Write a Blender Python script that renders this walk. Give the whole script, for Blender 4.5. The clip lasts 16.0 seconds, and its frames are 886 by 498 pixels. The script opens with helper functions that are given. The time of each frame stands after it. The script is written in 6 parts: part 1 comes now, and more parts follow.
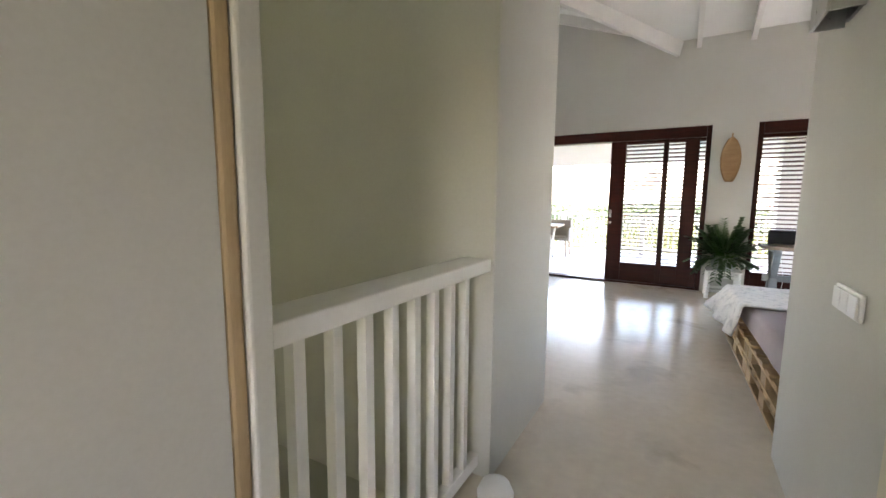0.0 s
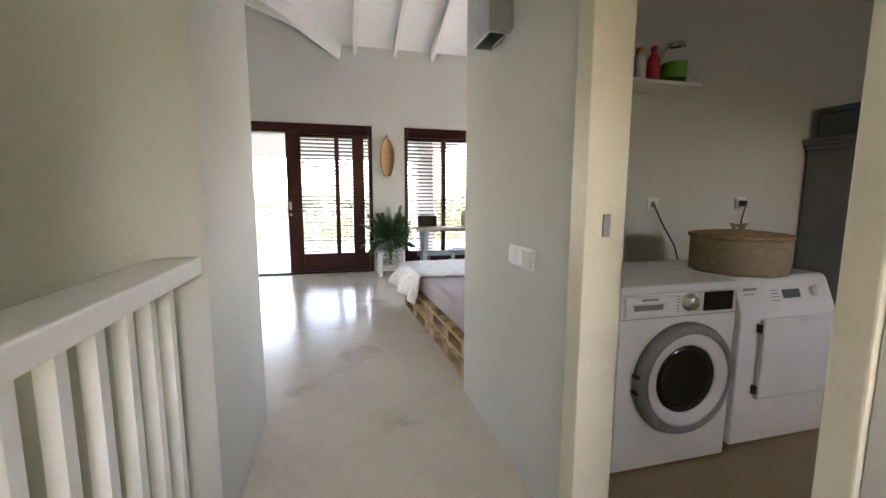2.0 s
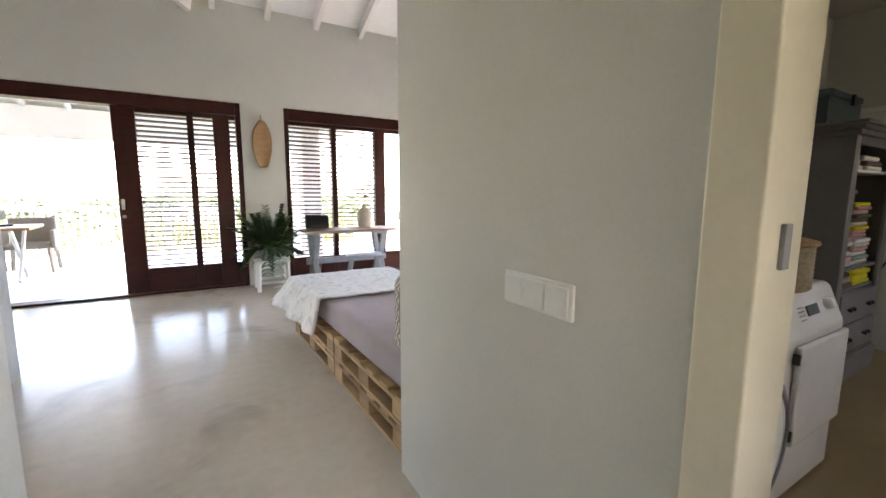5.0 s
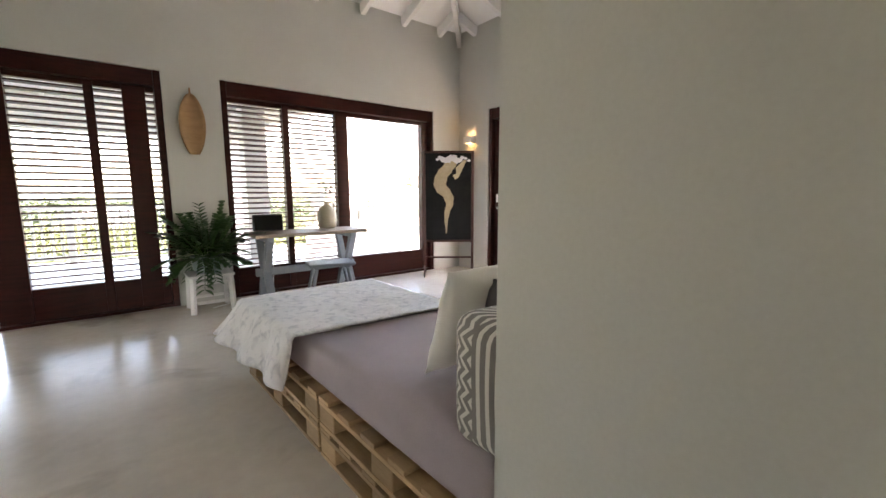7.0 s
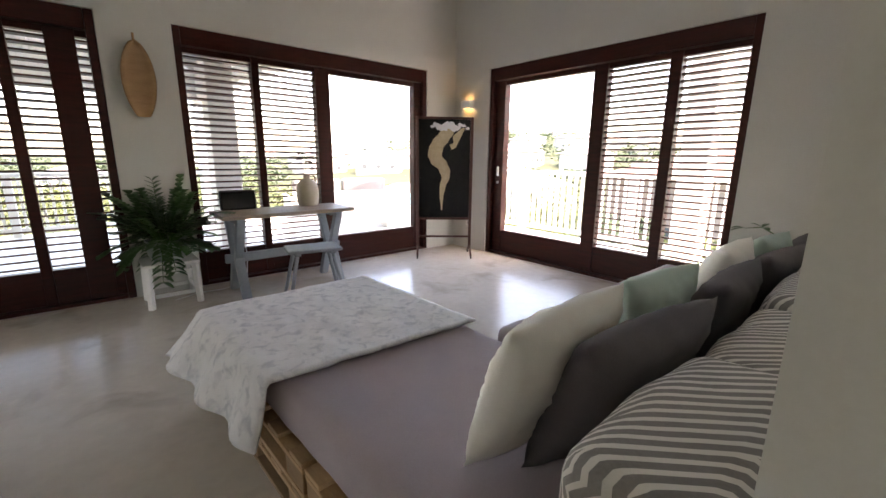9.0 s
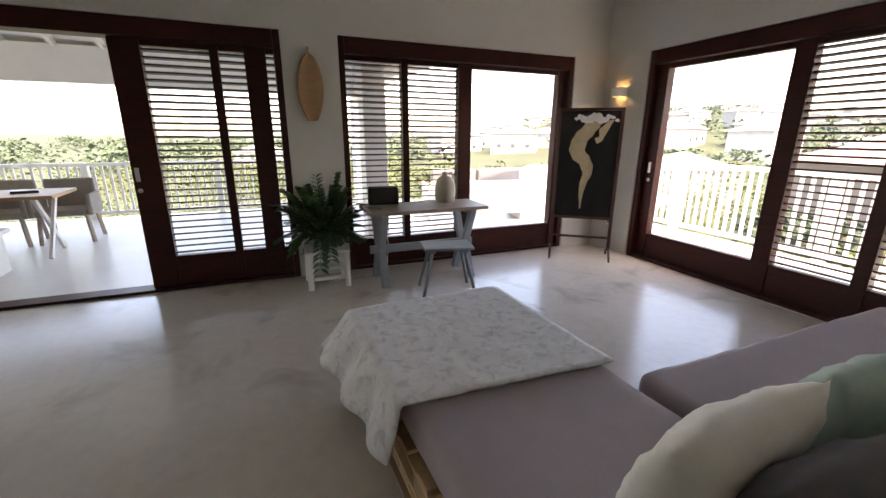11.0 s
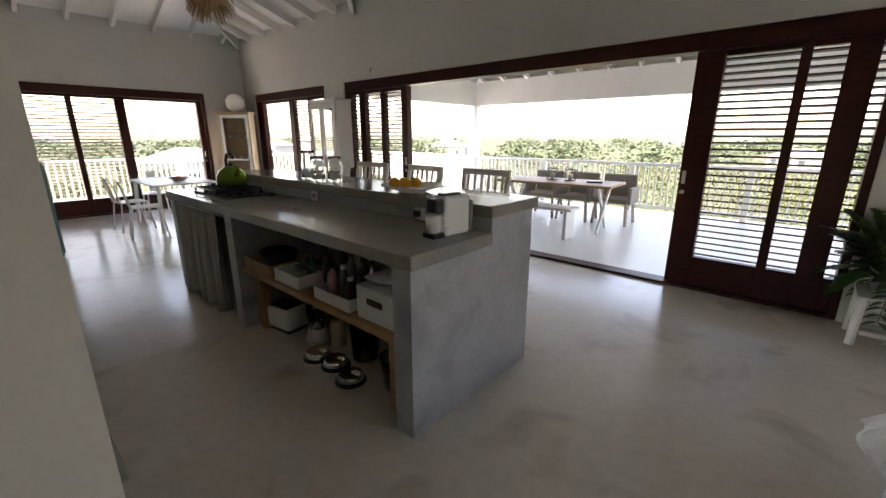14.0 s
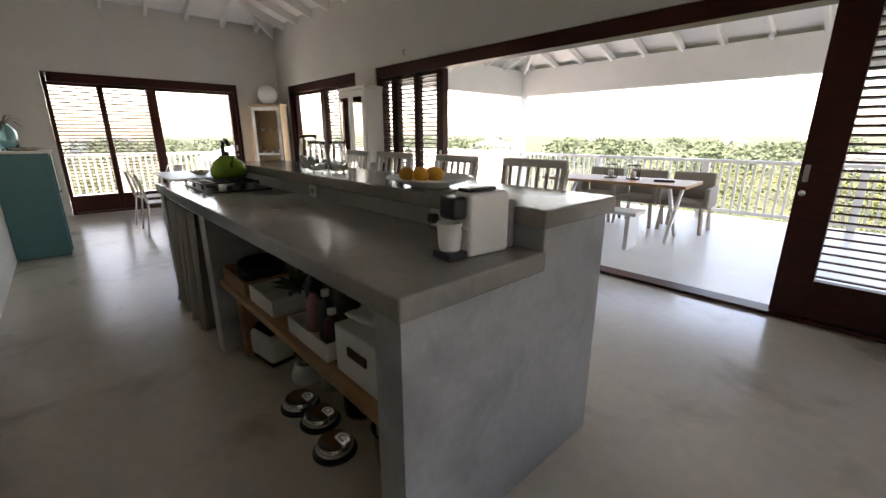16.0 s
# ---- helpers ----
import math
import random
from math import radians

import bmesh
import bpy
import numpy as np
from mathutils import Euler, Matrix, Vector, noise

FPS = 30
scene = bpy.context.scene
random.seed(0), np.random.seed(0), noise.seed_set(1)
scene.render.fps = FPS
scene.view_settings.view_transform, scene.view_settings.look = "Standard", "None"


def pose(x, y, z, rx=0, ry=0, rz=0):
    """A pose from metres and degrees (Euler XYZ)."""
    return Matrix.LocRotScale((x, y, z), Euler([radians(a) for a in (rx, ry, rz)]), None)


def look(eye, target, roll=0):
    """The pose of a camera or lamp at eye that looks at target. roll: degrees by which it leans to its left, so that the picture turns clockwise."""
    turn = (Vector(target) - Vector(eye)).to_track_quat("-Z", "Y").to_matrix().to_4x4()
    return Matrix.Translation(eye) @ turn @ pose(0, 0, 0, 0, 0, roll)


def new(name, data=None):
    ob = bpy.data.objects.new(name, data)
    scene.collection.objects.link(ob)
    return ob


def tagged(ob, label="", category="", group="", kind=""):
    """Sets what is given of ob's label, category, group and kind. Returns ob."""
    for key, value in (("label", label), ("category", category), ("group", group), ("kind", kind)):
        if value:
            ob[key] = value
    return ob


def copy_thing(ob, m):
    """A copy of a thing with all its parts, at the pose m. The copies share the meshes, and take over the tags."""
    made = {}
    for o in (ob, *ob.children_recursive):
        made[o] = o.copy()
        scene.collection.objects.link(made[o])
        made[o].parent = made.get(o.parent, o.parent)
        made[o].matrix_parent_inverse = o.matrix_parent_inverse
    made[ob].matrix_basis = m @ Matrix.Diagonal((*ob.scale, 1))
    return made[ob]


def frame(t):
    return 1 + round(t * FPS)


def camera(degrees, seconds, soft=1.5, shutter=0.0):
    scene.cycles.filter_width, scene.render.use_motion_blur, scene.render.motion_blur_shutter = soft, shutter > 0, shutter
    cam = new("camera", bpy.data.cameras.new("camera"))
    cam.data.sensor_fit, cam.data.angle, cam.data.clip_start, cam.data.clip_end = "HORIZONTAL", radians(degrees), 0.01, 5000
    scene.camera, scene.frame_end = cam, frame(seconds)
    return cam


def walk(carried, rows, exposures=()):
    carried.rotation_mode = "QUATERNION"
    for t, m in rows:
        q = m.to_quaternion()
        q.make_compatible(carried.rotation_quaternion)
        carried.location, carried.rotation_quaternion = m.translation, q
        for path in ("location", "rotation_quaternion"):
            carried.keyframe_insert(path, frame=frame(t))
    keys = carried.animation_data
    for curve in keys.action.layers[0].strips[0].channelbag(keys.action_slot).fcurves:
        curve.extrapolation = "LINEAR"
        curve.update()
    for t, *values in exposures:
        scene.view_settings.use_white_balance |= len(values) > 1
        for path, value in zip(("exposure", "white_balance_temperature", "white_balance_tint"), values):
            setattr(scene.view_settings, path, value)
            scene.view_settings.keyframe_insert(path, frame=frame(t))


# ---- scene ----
cam = camera(94.6, 16.0)
PATH = [
    (0, (0.324, 0.35, 1.282), (-0.673, 2.066, 1.04), 0.5),
    (0.5, (0.225, 0.406, 1.267), (-0.442, 2.276, 1.027), 0.6),
    (1, (0.14, 0.443, 1.256), (-0.131, 2.41, 1.018), 0.4),
    (1.5, (0.091, 0.478, 1.246), (0.242, 2.457, 1.001), 0.1),
    (2, (0.056, 0.513, 1.221), (0.55, 2.435, 0.969), 0.2),
    (2.5, (0.009, 0.563, 1.221), (0.709, 2.419, 0.966), 0.4),
    (3, (-0.048, 0.683, 1.215), (0.767, 2.491, 0.956), 0.4),
    (3.5, (-0.063, 0.83, 1.212), (0.811, 2.61, 0.953), 0.4),
    (4, (-0.026, 0.983, 1.213), (0.89, 2.742, 0.953), 0.4),
    (6.5, (0.233, 2.046, 1.186), (1.404, 3.645, 0.919), -0.1),
    (7, (0.2, 2.288, 1.146), (1.425, 3.845, 0.878), -0.2),
    (7.5, (0.251, 2.463, 1.142), (1.525, 3.977, 0.85), -0.4),
    (8, (0.31, 2.608, 1.139), (1.605, 4.093, 0.796), -0.3),
    (10.5, (0.482, 2.942, 1.436), (1.556, 4.534, 0.878), 0.3),
    (11, (0.431, 2.929, 1.428), (1.17, 4.708, 0.891), 0.3),
    (11.5, (0.371, 2.87, 1.481), (0.686, 4.768, 0.933), 0.5),
    (12, (0.326, 2.835, 1.504), (0.197, 4.754, 0.956), 0.4),
    (12.5, (0.306, 2.797, 1.516), (-0.225, 4.647, 0.973), 0.3),
    (13, (0.29, 2.765, 1.507), (-0.573, 4.487, 0.97), 0.1),
    (13.5, (0.269, 2.768, 1.487), (-0.834, 4.348, 0.953), -0.0),
    (14, (0.241, 2.788, 1.46), (-1.035, 4.233, 0.927), 0.0),
    (14.5, (0.207, 2.844, 1.434), (-1.179, 4.181, 0.892), -0.1),
    (15, (0.095, 3.047, 1.391), (-1.327, 4.346, 0.849), -0.0),
    (15.5, (-0.034, 3.255, 1.372), (-1.457, 4.551, 0.83), -0.1),
    (16, (-0.231, 3.415, 1.339), (-1.651, 4.718, 0.803), 0.0),
]
walk(cam, [(t, look(eye, target, roll)) for t, eye, target, roll in PATH],
     [(0, 4.95, 7800, 20), (4, 5.25, 7500, 21), (6.5, 4.6, 8400, 20), (8, 4.35, 8200, 21), (10.5, 3.5, 8200, 22), (16, 3.55, 8300, 22)])

# ---------------------------------------------------------------- light
world = bpy.data.worlds.new("sky")
scene.world = world
world.use_nodes = True
wn = world.node_tree
sky = wn.nodes.new("ShaderNodeTexSky")
sky.sky_type, sky.sun_disc = "NISHITA", False
sky.sun_elevation, sky.sun_rotation = radians(58), radians(180)
sky.air_density, sky.dust_density, sky.ozone_density = 1.0, 2.5, 1.0
wn.nodes["Background"].inputs["Strength"].default_value = 0.15
wn.links.new(sky.outputs["Color"], wn.nodes["Background"].inputs["Color"])
sun = new("sun", bpy.data.lights.new("sun", "SUN"))
sun.data.energy, sun.data.angle, sun.data.color = 2.0, radians(0.6), (1.0, 0.95, 0.88)
SUN_WAY = Vector((0.0, -0.53, 0.848))
sun.matrix_world = look(SUN_WAY * 50, (0, 0, 0))


def fill_light(name, at, toward, w, h, watts):
    """An added area lamp in an unseen opening, standing in for daylight."""
    ob = new(name, bpy.data.lights.new(name, "AREA"))
    ob.data.shape, ob.data.size, ob.data.size_y, ob.data.energy = "RECTANGLE", w, h, watts
    ob.data.color = (1.0, 0.99, 0.97)
    ob.matrix_world = look(at, toward)
    return ob


# added fill lamps behind the camera, to brighten the corridor and the laundry
fill_light("corridor_fill_light", (0.3, -1.66, 1.5), (0.3, 2, 1.2), 0.6, 1.0, 0.12)
fill_light("laundry_fill_light", (2.9, -1.66, 1.7), (2.9, 2, 1.2), 0.6, 0.6, 0.2)


# ---------------------------------------------------------------- materials
def mat(name, c1, c2=None, scale=6.0, rough=0.6, metal=0.0, bump=0.1, fine=60.0, stretch=(1, 1, 1), rough_var=0.08, per_object=0.0, coat=0.0, spots=None):
    """A surface with colour variation at two scales, uneven gloss and a fine relief."""
    m = bpy.data.materials.new(name)
    m.use_nodes = True
    nt = m.node_tree
    n, ln = nt.nodes, nt.links
    b = n["Principled BSDF"]
    tc = n.new("ShaderNodeTexCoord")
    mp = n.new("ShaderNodeMapping")
    mp.inputs["Scale"].default_value = stretch
    ln.new(tc.outputs["Object"], mp.inputs["Vector"])
    n1, n2 = n.new("ShaderNodeTexNoise"), n.new("ShaderNodeTexNoise")
    n1.inputs["Scale"].default_value, n1.inputs["Detail"].default_value, n1.inputs["Roughness"].default_value = scale, 6, 0.6
    n2.inputs["Scale"].default_value, n2.inputs["Detail"].default_value = fine, 3
    for k in (n1, n2):
        ln.new(mp.outputs["Vector"], k.inputs["Vector"])
    ramp = n.new("ShaderNodeValToRGB")
    ramp.color_ramp.elements[0].position, ramp.color_ramp.elements[1].position = 0.32, 0.68
    ramp.color_ramp.elements[0].color = (*c1, 1)
    ramp.color_ramp.elements[1].color = (*(c2 or [min(1, v * 1.18) for v in c1]), 1)
    add = n.new("ShaderNodeMath")
    add.operation = "MULTIPLY_ADD"
    add.inputs[1].default_value = 0.3
    ln.new(n2.outputs["Fac"], add.inputs[0])
    sc = n.new("ShaderNodeMath")
    sc.operation, sc.inputs[1].default_value = "MULTIPLY", 0.7
    ln.new(n1.outputs["Fac"], sc.inputs[0])
    ln.new(sc.outputs[0], add.inputs[2])
    ln.new(add.outputs[0], ramp.inputs["Fac"])
    colour = ramp.outputs["Color"]
    if per_object:
        oi = n.new("ShaderNodeObjectInfo")
        hs = n.new("ShaderNodeHueSaturation")
        mr = n.new("ShaderNodeMapRange")
        mr.inputs["To Min"].default_value, mr.inputs["To Max"].default_value = 1 - per_object, 1 + per_object
        ln.new(oi.outputs["Random"], mr.inputs["Value"])
        ln.new(mr.outputs[0], hs.inputs["Value"])
        ln.new(colour, hs.inputs["Color"])
        colour = hs.outputs["Color"]
    if spots:
        n3 = n.new("ShaderNodeTexNoise")
        n3.inputs["Scale"].default_value, n3.inputs["Detail"].default_value, n3.inputs["Distortion"].default_value = spots[1], 8, 0.6
        ln.new(mp.outputs["Vector"], n3.inputs["Vector"])
        r3 = n.new("ShaderNodeMapRange")
        r3.inputs["From Min"].default_value, r3.inputs["From Max"].default_value = spots[2], spots[3]
        ln.new(n3.outputs["Fac"], r3.inputs["Value"])
        mx = n.new("ShaderNodeMix")
        mx.data_type = "RGBA"
        ln.new(r3.outputs[0], mx.inputs["Factor"])
        ln.new(colour, mx.inputs["A"])
        mx.inputs["B"].default_value = (*spots[0], 1)
        colour = mx.outputs["Result"]
    ln.new(colour, b.inputs["Base Color"])
    rr = n.new("ShaderNodeMapRange")
    rr.inputs["To Min"].default_value, rr.inputs["To Max"].default_value = max(0.02, rough - rough_var), min(1, rough + rough_var)
    ln.new(n1.outputs["Fac"], rr.inputs["Value"])
    ln.new(rr.outputs[0], b.inputs["Roughness"])
    b.inputs["Metallic"].default_value = metal
    b.inputs["Coat Weight"].default_value = coat
    if bump:
        bp = n.new("ShaderNodeBump")
        bp.inputs["Strength"].default_value, bp.inputs["Distance"].default_value = bump, 0.01
        ln.new(add.outputs[0], bp.inputs["Height"])
        ln.new(bp.outputs["Normal"], b.inputs["Normal"])
    return m


def glass_mat(name, tint=(1, 1, 1), rough=0.0, solid=False):
    m = bpy.data.materials.new(name)
    m.use_nodes = True
    b = m.node_tree.nodes["Principled BSDF"]
    b.inputs["Base Color"].default_value = (*tint, 1)
    b.inputs["Transmission Weight"].default_value, b.inputs["Roughness"].default_value = 1.0, rough
    b.inputs["IOR"].default_value = 1.45 if solid else 1.01
    return m


def glow_mat(name, colour, strength):
    m = bpy.data.materials.new(name)
    m.use_nodes = True
    b = m.node_tree.nodes["Principled BSDF"]
    b.inputs["Base Color"].default_value = (*colour, 1)
    b.inputs["Emission Color"].default_value = (*colour, 1)
    b.inputs["Emission Strength"].default_value = strength
    return m


WALL = mat("wall_plaster", (0.55, 0.545, 0.5), (0.615, 0.61, 0.565), 1.2, 0.75, bump=0.12, fine=90)
WHITE = mat("white_paint", (0.78, 0.77, 0.74), (0.85, 0.84, 0.81), 5, 0.42, bump=0.06)
CREAM = mat("cream_paint", (0.66, 0.6, 0.46), (0.72, 0.66, 0.52), 5, 0.38, bump=0.06)
SILL = mat("bare_wood_strip", (0.42, 0.3, 0.17), (0.52, 0.38, 0.22), 8, 0.6, stretch=(8, 8, 1))
FLOOR = mat("polished_concrete", (0.57, 0.51, 0.425), (0.71, 0.645, 0.55), 0.9, 0.2, bump=0.03, fine=14, rough_var=0.12, spots=((0.44, 0.385, 0.31), 2.2, 0.56, 0.74))
TERRACE = mat("terrace_screed", (0.55, 0.53, 0.49), (0.66, 0.64, 0.6), 1.1, 0.35, bump=0.04, fine=20)
TAN = mat("laundry_screed", (0.36, 0.27, 0.16), (0.44, 0.34, 0.21), 1.5, 0.4, bump=0.05, fine=25)
CEIL = mat("white_boards", (0.84, 0.84, 0.82), (0.89, 0.89, 0.87), 3, 0.5, bump=0.08)
MAHOG = mat("mahogany", (0.026, 0.0055, 0.0032), (0.066, 0.0125, 0.0075), 4, 0.42, bump=0.08, fine=40, stretch=(1, 1, 8))
SLAT = mat("mahogany_slat", (0.04, 0.011, 0.008), (0.08, 0.02, 0.013), 6, 0.35, bump=0.05, per_object=0.2, stretch=(1, 8, 8))
GLASS = glass_mat("window_glass")
for q in (MAHOG, SLAT):
    q.node_tree.nodes["Principled BSDF"].inputs["Specular IOR Level"].default_value = 0.22
CONC = mat("island_concrete", (0.33, 0.335, 0.34), (0.475, 0.48, 0.485), 2.6, 0.36, bump=0.1, fine=35, rough_var=0.14, spots=((0.27, 0.272, 0.28), 3.4, 0.52, 0.72))
CONC_TOP = mat("island_top_concrete", (0.235, 0.22, 0.195), (0.33, 0.31, 0.275), 2.0, 0.17, bump=0.04, fine=30, rough_var=0.1, spots=((0.33, 0.31, 0.29), 4.0, 0.6, 0.8))


# ---------------------------------------------------------------- building blocks
def bx(bm, x0, x1, y0, y1, z0, z1, bev=0.0, m=None):
    """A box between two corners, with bevelled edges."""
    r = bmesh.ops.create_cube(bm, size=1.0)["verts"]
    bmesh.ops.scale(bm, vec=(abs(x1 - x0), abs(y1 - y0), abs(z1 - z0)), verts=r)
    bmesh.ops.translate(bm, vec=((x0 + x1) / 2, (y0 + y1) / 2, (z0 + z1) / 2), verts=r)
    if m is not None:
        bmesh.ops.transform(bm, matrix=m, verts=r)
    if bev:
        es = list({e for v in r for e in v.link_edges})
        bmesh.ops.bevel(bm, geom=es, offset=bev, segments=2, profile=0.5, affect="EDGES")
    return bm


def beam(bm, p, q, w, h, bev=0.004, up=(0, 0, 1)):
    """A bar of section w by h from p to q."""
    p, q = Vector(p), Vector(q)
    z = (q - p).normalized()
    x = Vector(up).cross(z)
    if x.length < 1e-4:
        x = Vector((1, 0, 0))
    x.normalize()
    y = z.cross(x)
    m = Matrix((x, y, z)).transposed().to_4x4()
    m.translation = (p + q) / 2
    return bx(bm, -w / 2, w / 2, -h / 2, h / 2, -(q - p).length / 2, (q - p).length / 2, bev, m)


def lathe(bm, profile, at=(0, 0, 0), n=32, sx=1.0, sy=1.0):
    """A turned shape from (radius, height) pairs."""
    rings = []
    for r, z in profile:
        rings.append([bm.verts.new((at[0] + max(r, 1e-4) * sx * math.cos(2 * math.pi * k / n), at[1] + max(r, 1e-4) * sy * math.sin(2 * math.pi * k / n), at[2] + z)) for k in range(n)])
    for a, b in zip(rings, rings[1:]):
        for k in range(n):
            f = bm.faces.new((a[k], a[(k + 1) % n], b[(k + 1) % n], b[k]))
            f.smooth = True
    for ring, rev in ((rings[0], True), (rings[-1], False)):
        bm.faces.new(ring[::-1] if rev else ring)
    return bm


def tube(bm, pts, r, n=8):
    """A round bar along a line of points."""
    pts = [Vector(p) for p in pts]
    rings = []
    for i, p in enumerate(pts):
        d = (pts[min(i + 1, len(pts) - 1)] - pts[max(i - 1, 0)]).normalized()
        a = d.orthogonal().normalized() if i == 0 else (rings[-1][1] - d * rings[-1][1].dot(d)).normalized()
        b = d.cross(a)
        rr = r[i] if isinstance(r, (list, tuple)) else r
        rings.append(([bm.verts.new(p + (a * math.cos(2 * math.pi * k / n) + b * math.sin(2 * math.pi * k / n)) * rr) for k in range(n)], a))
    for (s, _), (e, _) in zip(rings, rings[1:]):
        for k in range(n):
            bm.faces.new((s[k], s[(k + 1) % n], e[(k + 1) % n], e[k])).smooth = True
    bm.faces.new(rings[0][0][::-1])
    bm.faces.new(rings[-1][0])
    return bm


def mesh_of(name, bm, material, smooth=False):
    bmesh.ops.recalc_face_normals(bm, faces=bm.faces[:])
    me = bpy.data.meshes.new(name)
    bm.to_mesh(me)
    bm.free()
    me.materials.append(material)
    if smooth:
        for p in me.polygons:
            p.use_smooth = True
    return me


def part(name, bm, material, parent=None, label="", smooth=False):
    """One mesh, linked under a thing or a part."""
    ob = new(name, mesh_of(name, bm, material, smooth))
    ob.parent = parent
    return tagged(ob, label)


def single(name, bm, material, label, category, group="", kind="", m=None, smooth=False):
    ob = part(name, bm, material, None, label, smooth)
    if m is not None:
        ob.matrix_world = m
    return tagged(ob, "", category, group, kind)


def thing(name, label, category, m=None, group="", kind=""):
    ob = new(name)
    ob.empty_display_size = 0.1
    if m is not None:
        ob.matrix_basis = m
    return tagged(ob, label, category, group, kind)


def B():
    return bmesh.new()


# ---------------------------------------------------------------- plan
YN, XE, XW, YS = 7.21, 4.40, -9.69, 2.87
XC, XL = 0.80, -0.36
PLATE, PITCH = 3.50, 0.364
HEAD = 2.33


def wall(name, boxes, label="", material=WALL):
    bm = B()
    for b in boxes:
        bx(bm, *b)
    return single(name, bm, material, label or "matt off-white plastered wall", "wall", kind="structure")


RIDGE = PLATE + PITCH * (YN - YS) / 2
wall("wall_north", [(XW - 0.25, -9.20, YN, YN + 0.25, 0, PLATE), (-9.20, -6.488, YN, YN + 0.25, HEAD, PLATE), (-6.488, -5.90, YN, YN + 0.25, 0, PLATE),
                    (-5.90, 0.615, YN, YN + 0.25, HEAD, PLATE), (0.615, 1.126, YN, YN + 0.25, 0, PLATE), (1.126, 3.904, YN, YN + 0.25, HEAD, PLATE), (3.904, XE + 0.25, YN, YN + 0.25, 0, PLATE)])
gab = B()
gv = [gab.verts.new(p) for p in ((-5.55, YN, PLATE), (0.15, YN, PLATE), (-2.05, YN, RIDGE), (-3.35, YN, RIDGE))]
gw = [gab.verts.new((v.co.x, YN + 0.25, v.co.z)) for v in gv]
gab.faces.new(gv), gab.faces.new(gw[::-1])
for k in range(4):
    gab.faces.new((gv[k], gw[k], gw[(k + 1) % 4], gv[(k + 1) % 4]))
single("wall_gable", gab, WALL, "matt off-white plastered gable above the sliding door", "wall", kind="structure")
wall("wall_east", [(XE, XE + 0.25, 6.58, YN, 0, PLATE), (XE, XE + 0.25, 3.80, 6.58, HEAD, PLATE), (XE, XE + 0.25, YS - 0.11, 3.80, 0, PLATE)])
wall("wall_west", [(XW - 0.25, XW, 6.354, YN, 0, PLATE), (XW - 0.25, XW, 3.42, 6.354, HEAD, PLATE), (XW - 0.25, XW, YS - 0.25, 3.42, 0, PLATE)])
wall("wall_south", [(XC + 0.13, XE, YS - 0.11, YS, 0, PLATE)])
wall("wall_kitchen", [(XW, -3.95, 1.97, YS, 0, PLATE), (-3.95, -0.5, 1.97, 2.25, 0, PLATE), (-3.95, -0.5, 2.25, YS, 2.6, PLATE), (-0.5, XL, 1.97, 2.835, 0, 2.6), (-0.5, XL, 1.97, YS, 2.6, PLATE)])
wall("wall_corridor_east", [(XC, XC + 0.13, 1.702, YS, 0, PLATE), (XC, XC + 0.13, 0.90, 1.702, 2.10, PLATE), (XC, XC + 0.13, -1.6, 0.90, 0, PLATE)])
wall("wall_corridor_west", [(-0.50, -0.36, -1.6, 0.763, 0, PLATE)])
# the hole in this unseen end wall is added for the corridor's fill lamp
wall("wall_corridor_end", [(-3.2, -0.3, -1.75, -1.6, -2.8, PLATE), (0.6, XC + 0.13, -1.75, -1.6, 0, PLATE), (-0.3, 0.0, -1.75, -1.6, -0.2, PLATE), (0.0, 0.6, -1.75, -1.6, 2.0, PLATE), (0.0, 0.6, -1.75, -1.6, -0.2, 1.0)])
wall("wall_stairwell", [(-3.2, -3.05, -1.6, 1.97, -2.8, PLATE), (-3.05, XL, 1.97, 2.12, -2.8, -0.001)])
# the hole in the unseen south side is added for the laundry's fill lamp
wall("wall_laundry", [(4.55, 4.70, -1.6, YS - 0.11, 0, 2.6), (XC + 0.13, 2.6, -1.75, -1.6, 0, 2.6), (3.2, 4.70, -1.75, -1.6, 0, 2.6), (2.6, 3.2, -1.75, -1.6, 2.0, 2.6), (2.6, 3.2, -1.75, -1.6, 0, 1.4)])

bm = B()
bx(bm, -0.475, XE, -1.6, 1.97, -0.25, 0)
bx(bm, XW, XE, 1.97, YN, -0.25, 0)
single("floor", bm, FLOOR, "polished grey-beige concrete floor with mottled stains", "floor", kind="structure")
bm = B()
bx(bm, XC + 0.135, 4.55, -1.6, YS - 0.11, 0.004, 0.035)
single("floor_laundry", bm, TAN, "tan screed laundry floor", "floor", kind="structure")

# ceilings: a hipped roof of white boards on rafters, crossed by a gable over the sliding door
HX = (YN - YS) / 2


def roof_z(x, y):
    main = min(YN - y, y - YS, x - XW, XE - x)
    cross = min(0.15 - x, x + 5.55) if y > YS + HX else -1
    return PLATE + PITCH * min(HX, max(main, cross))


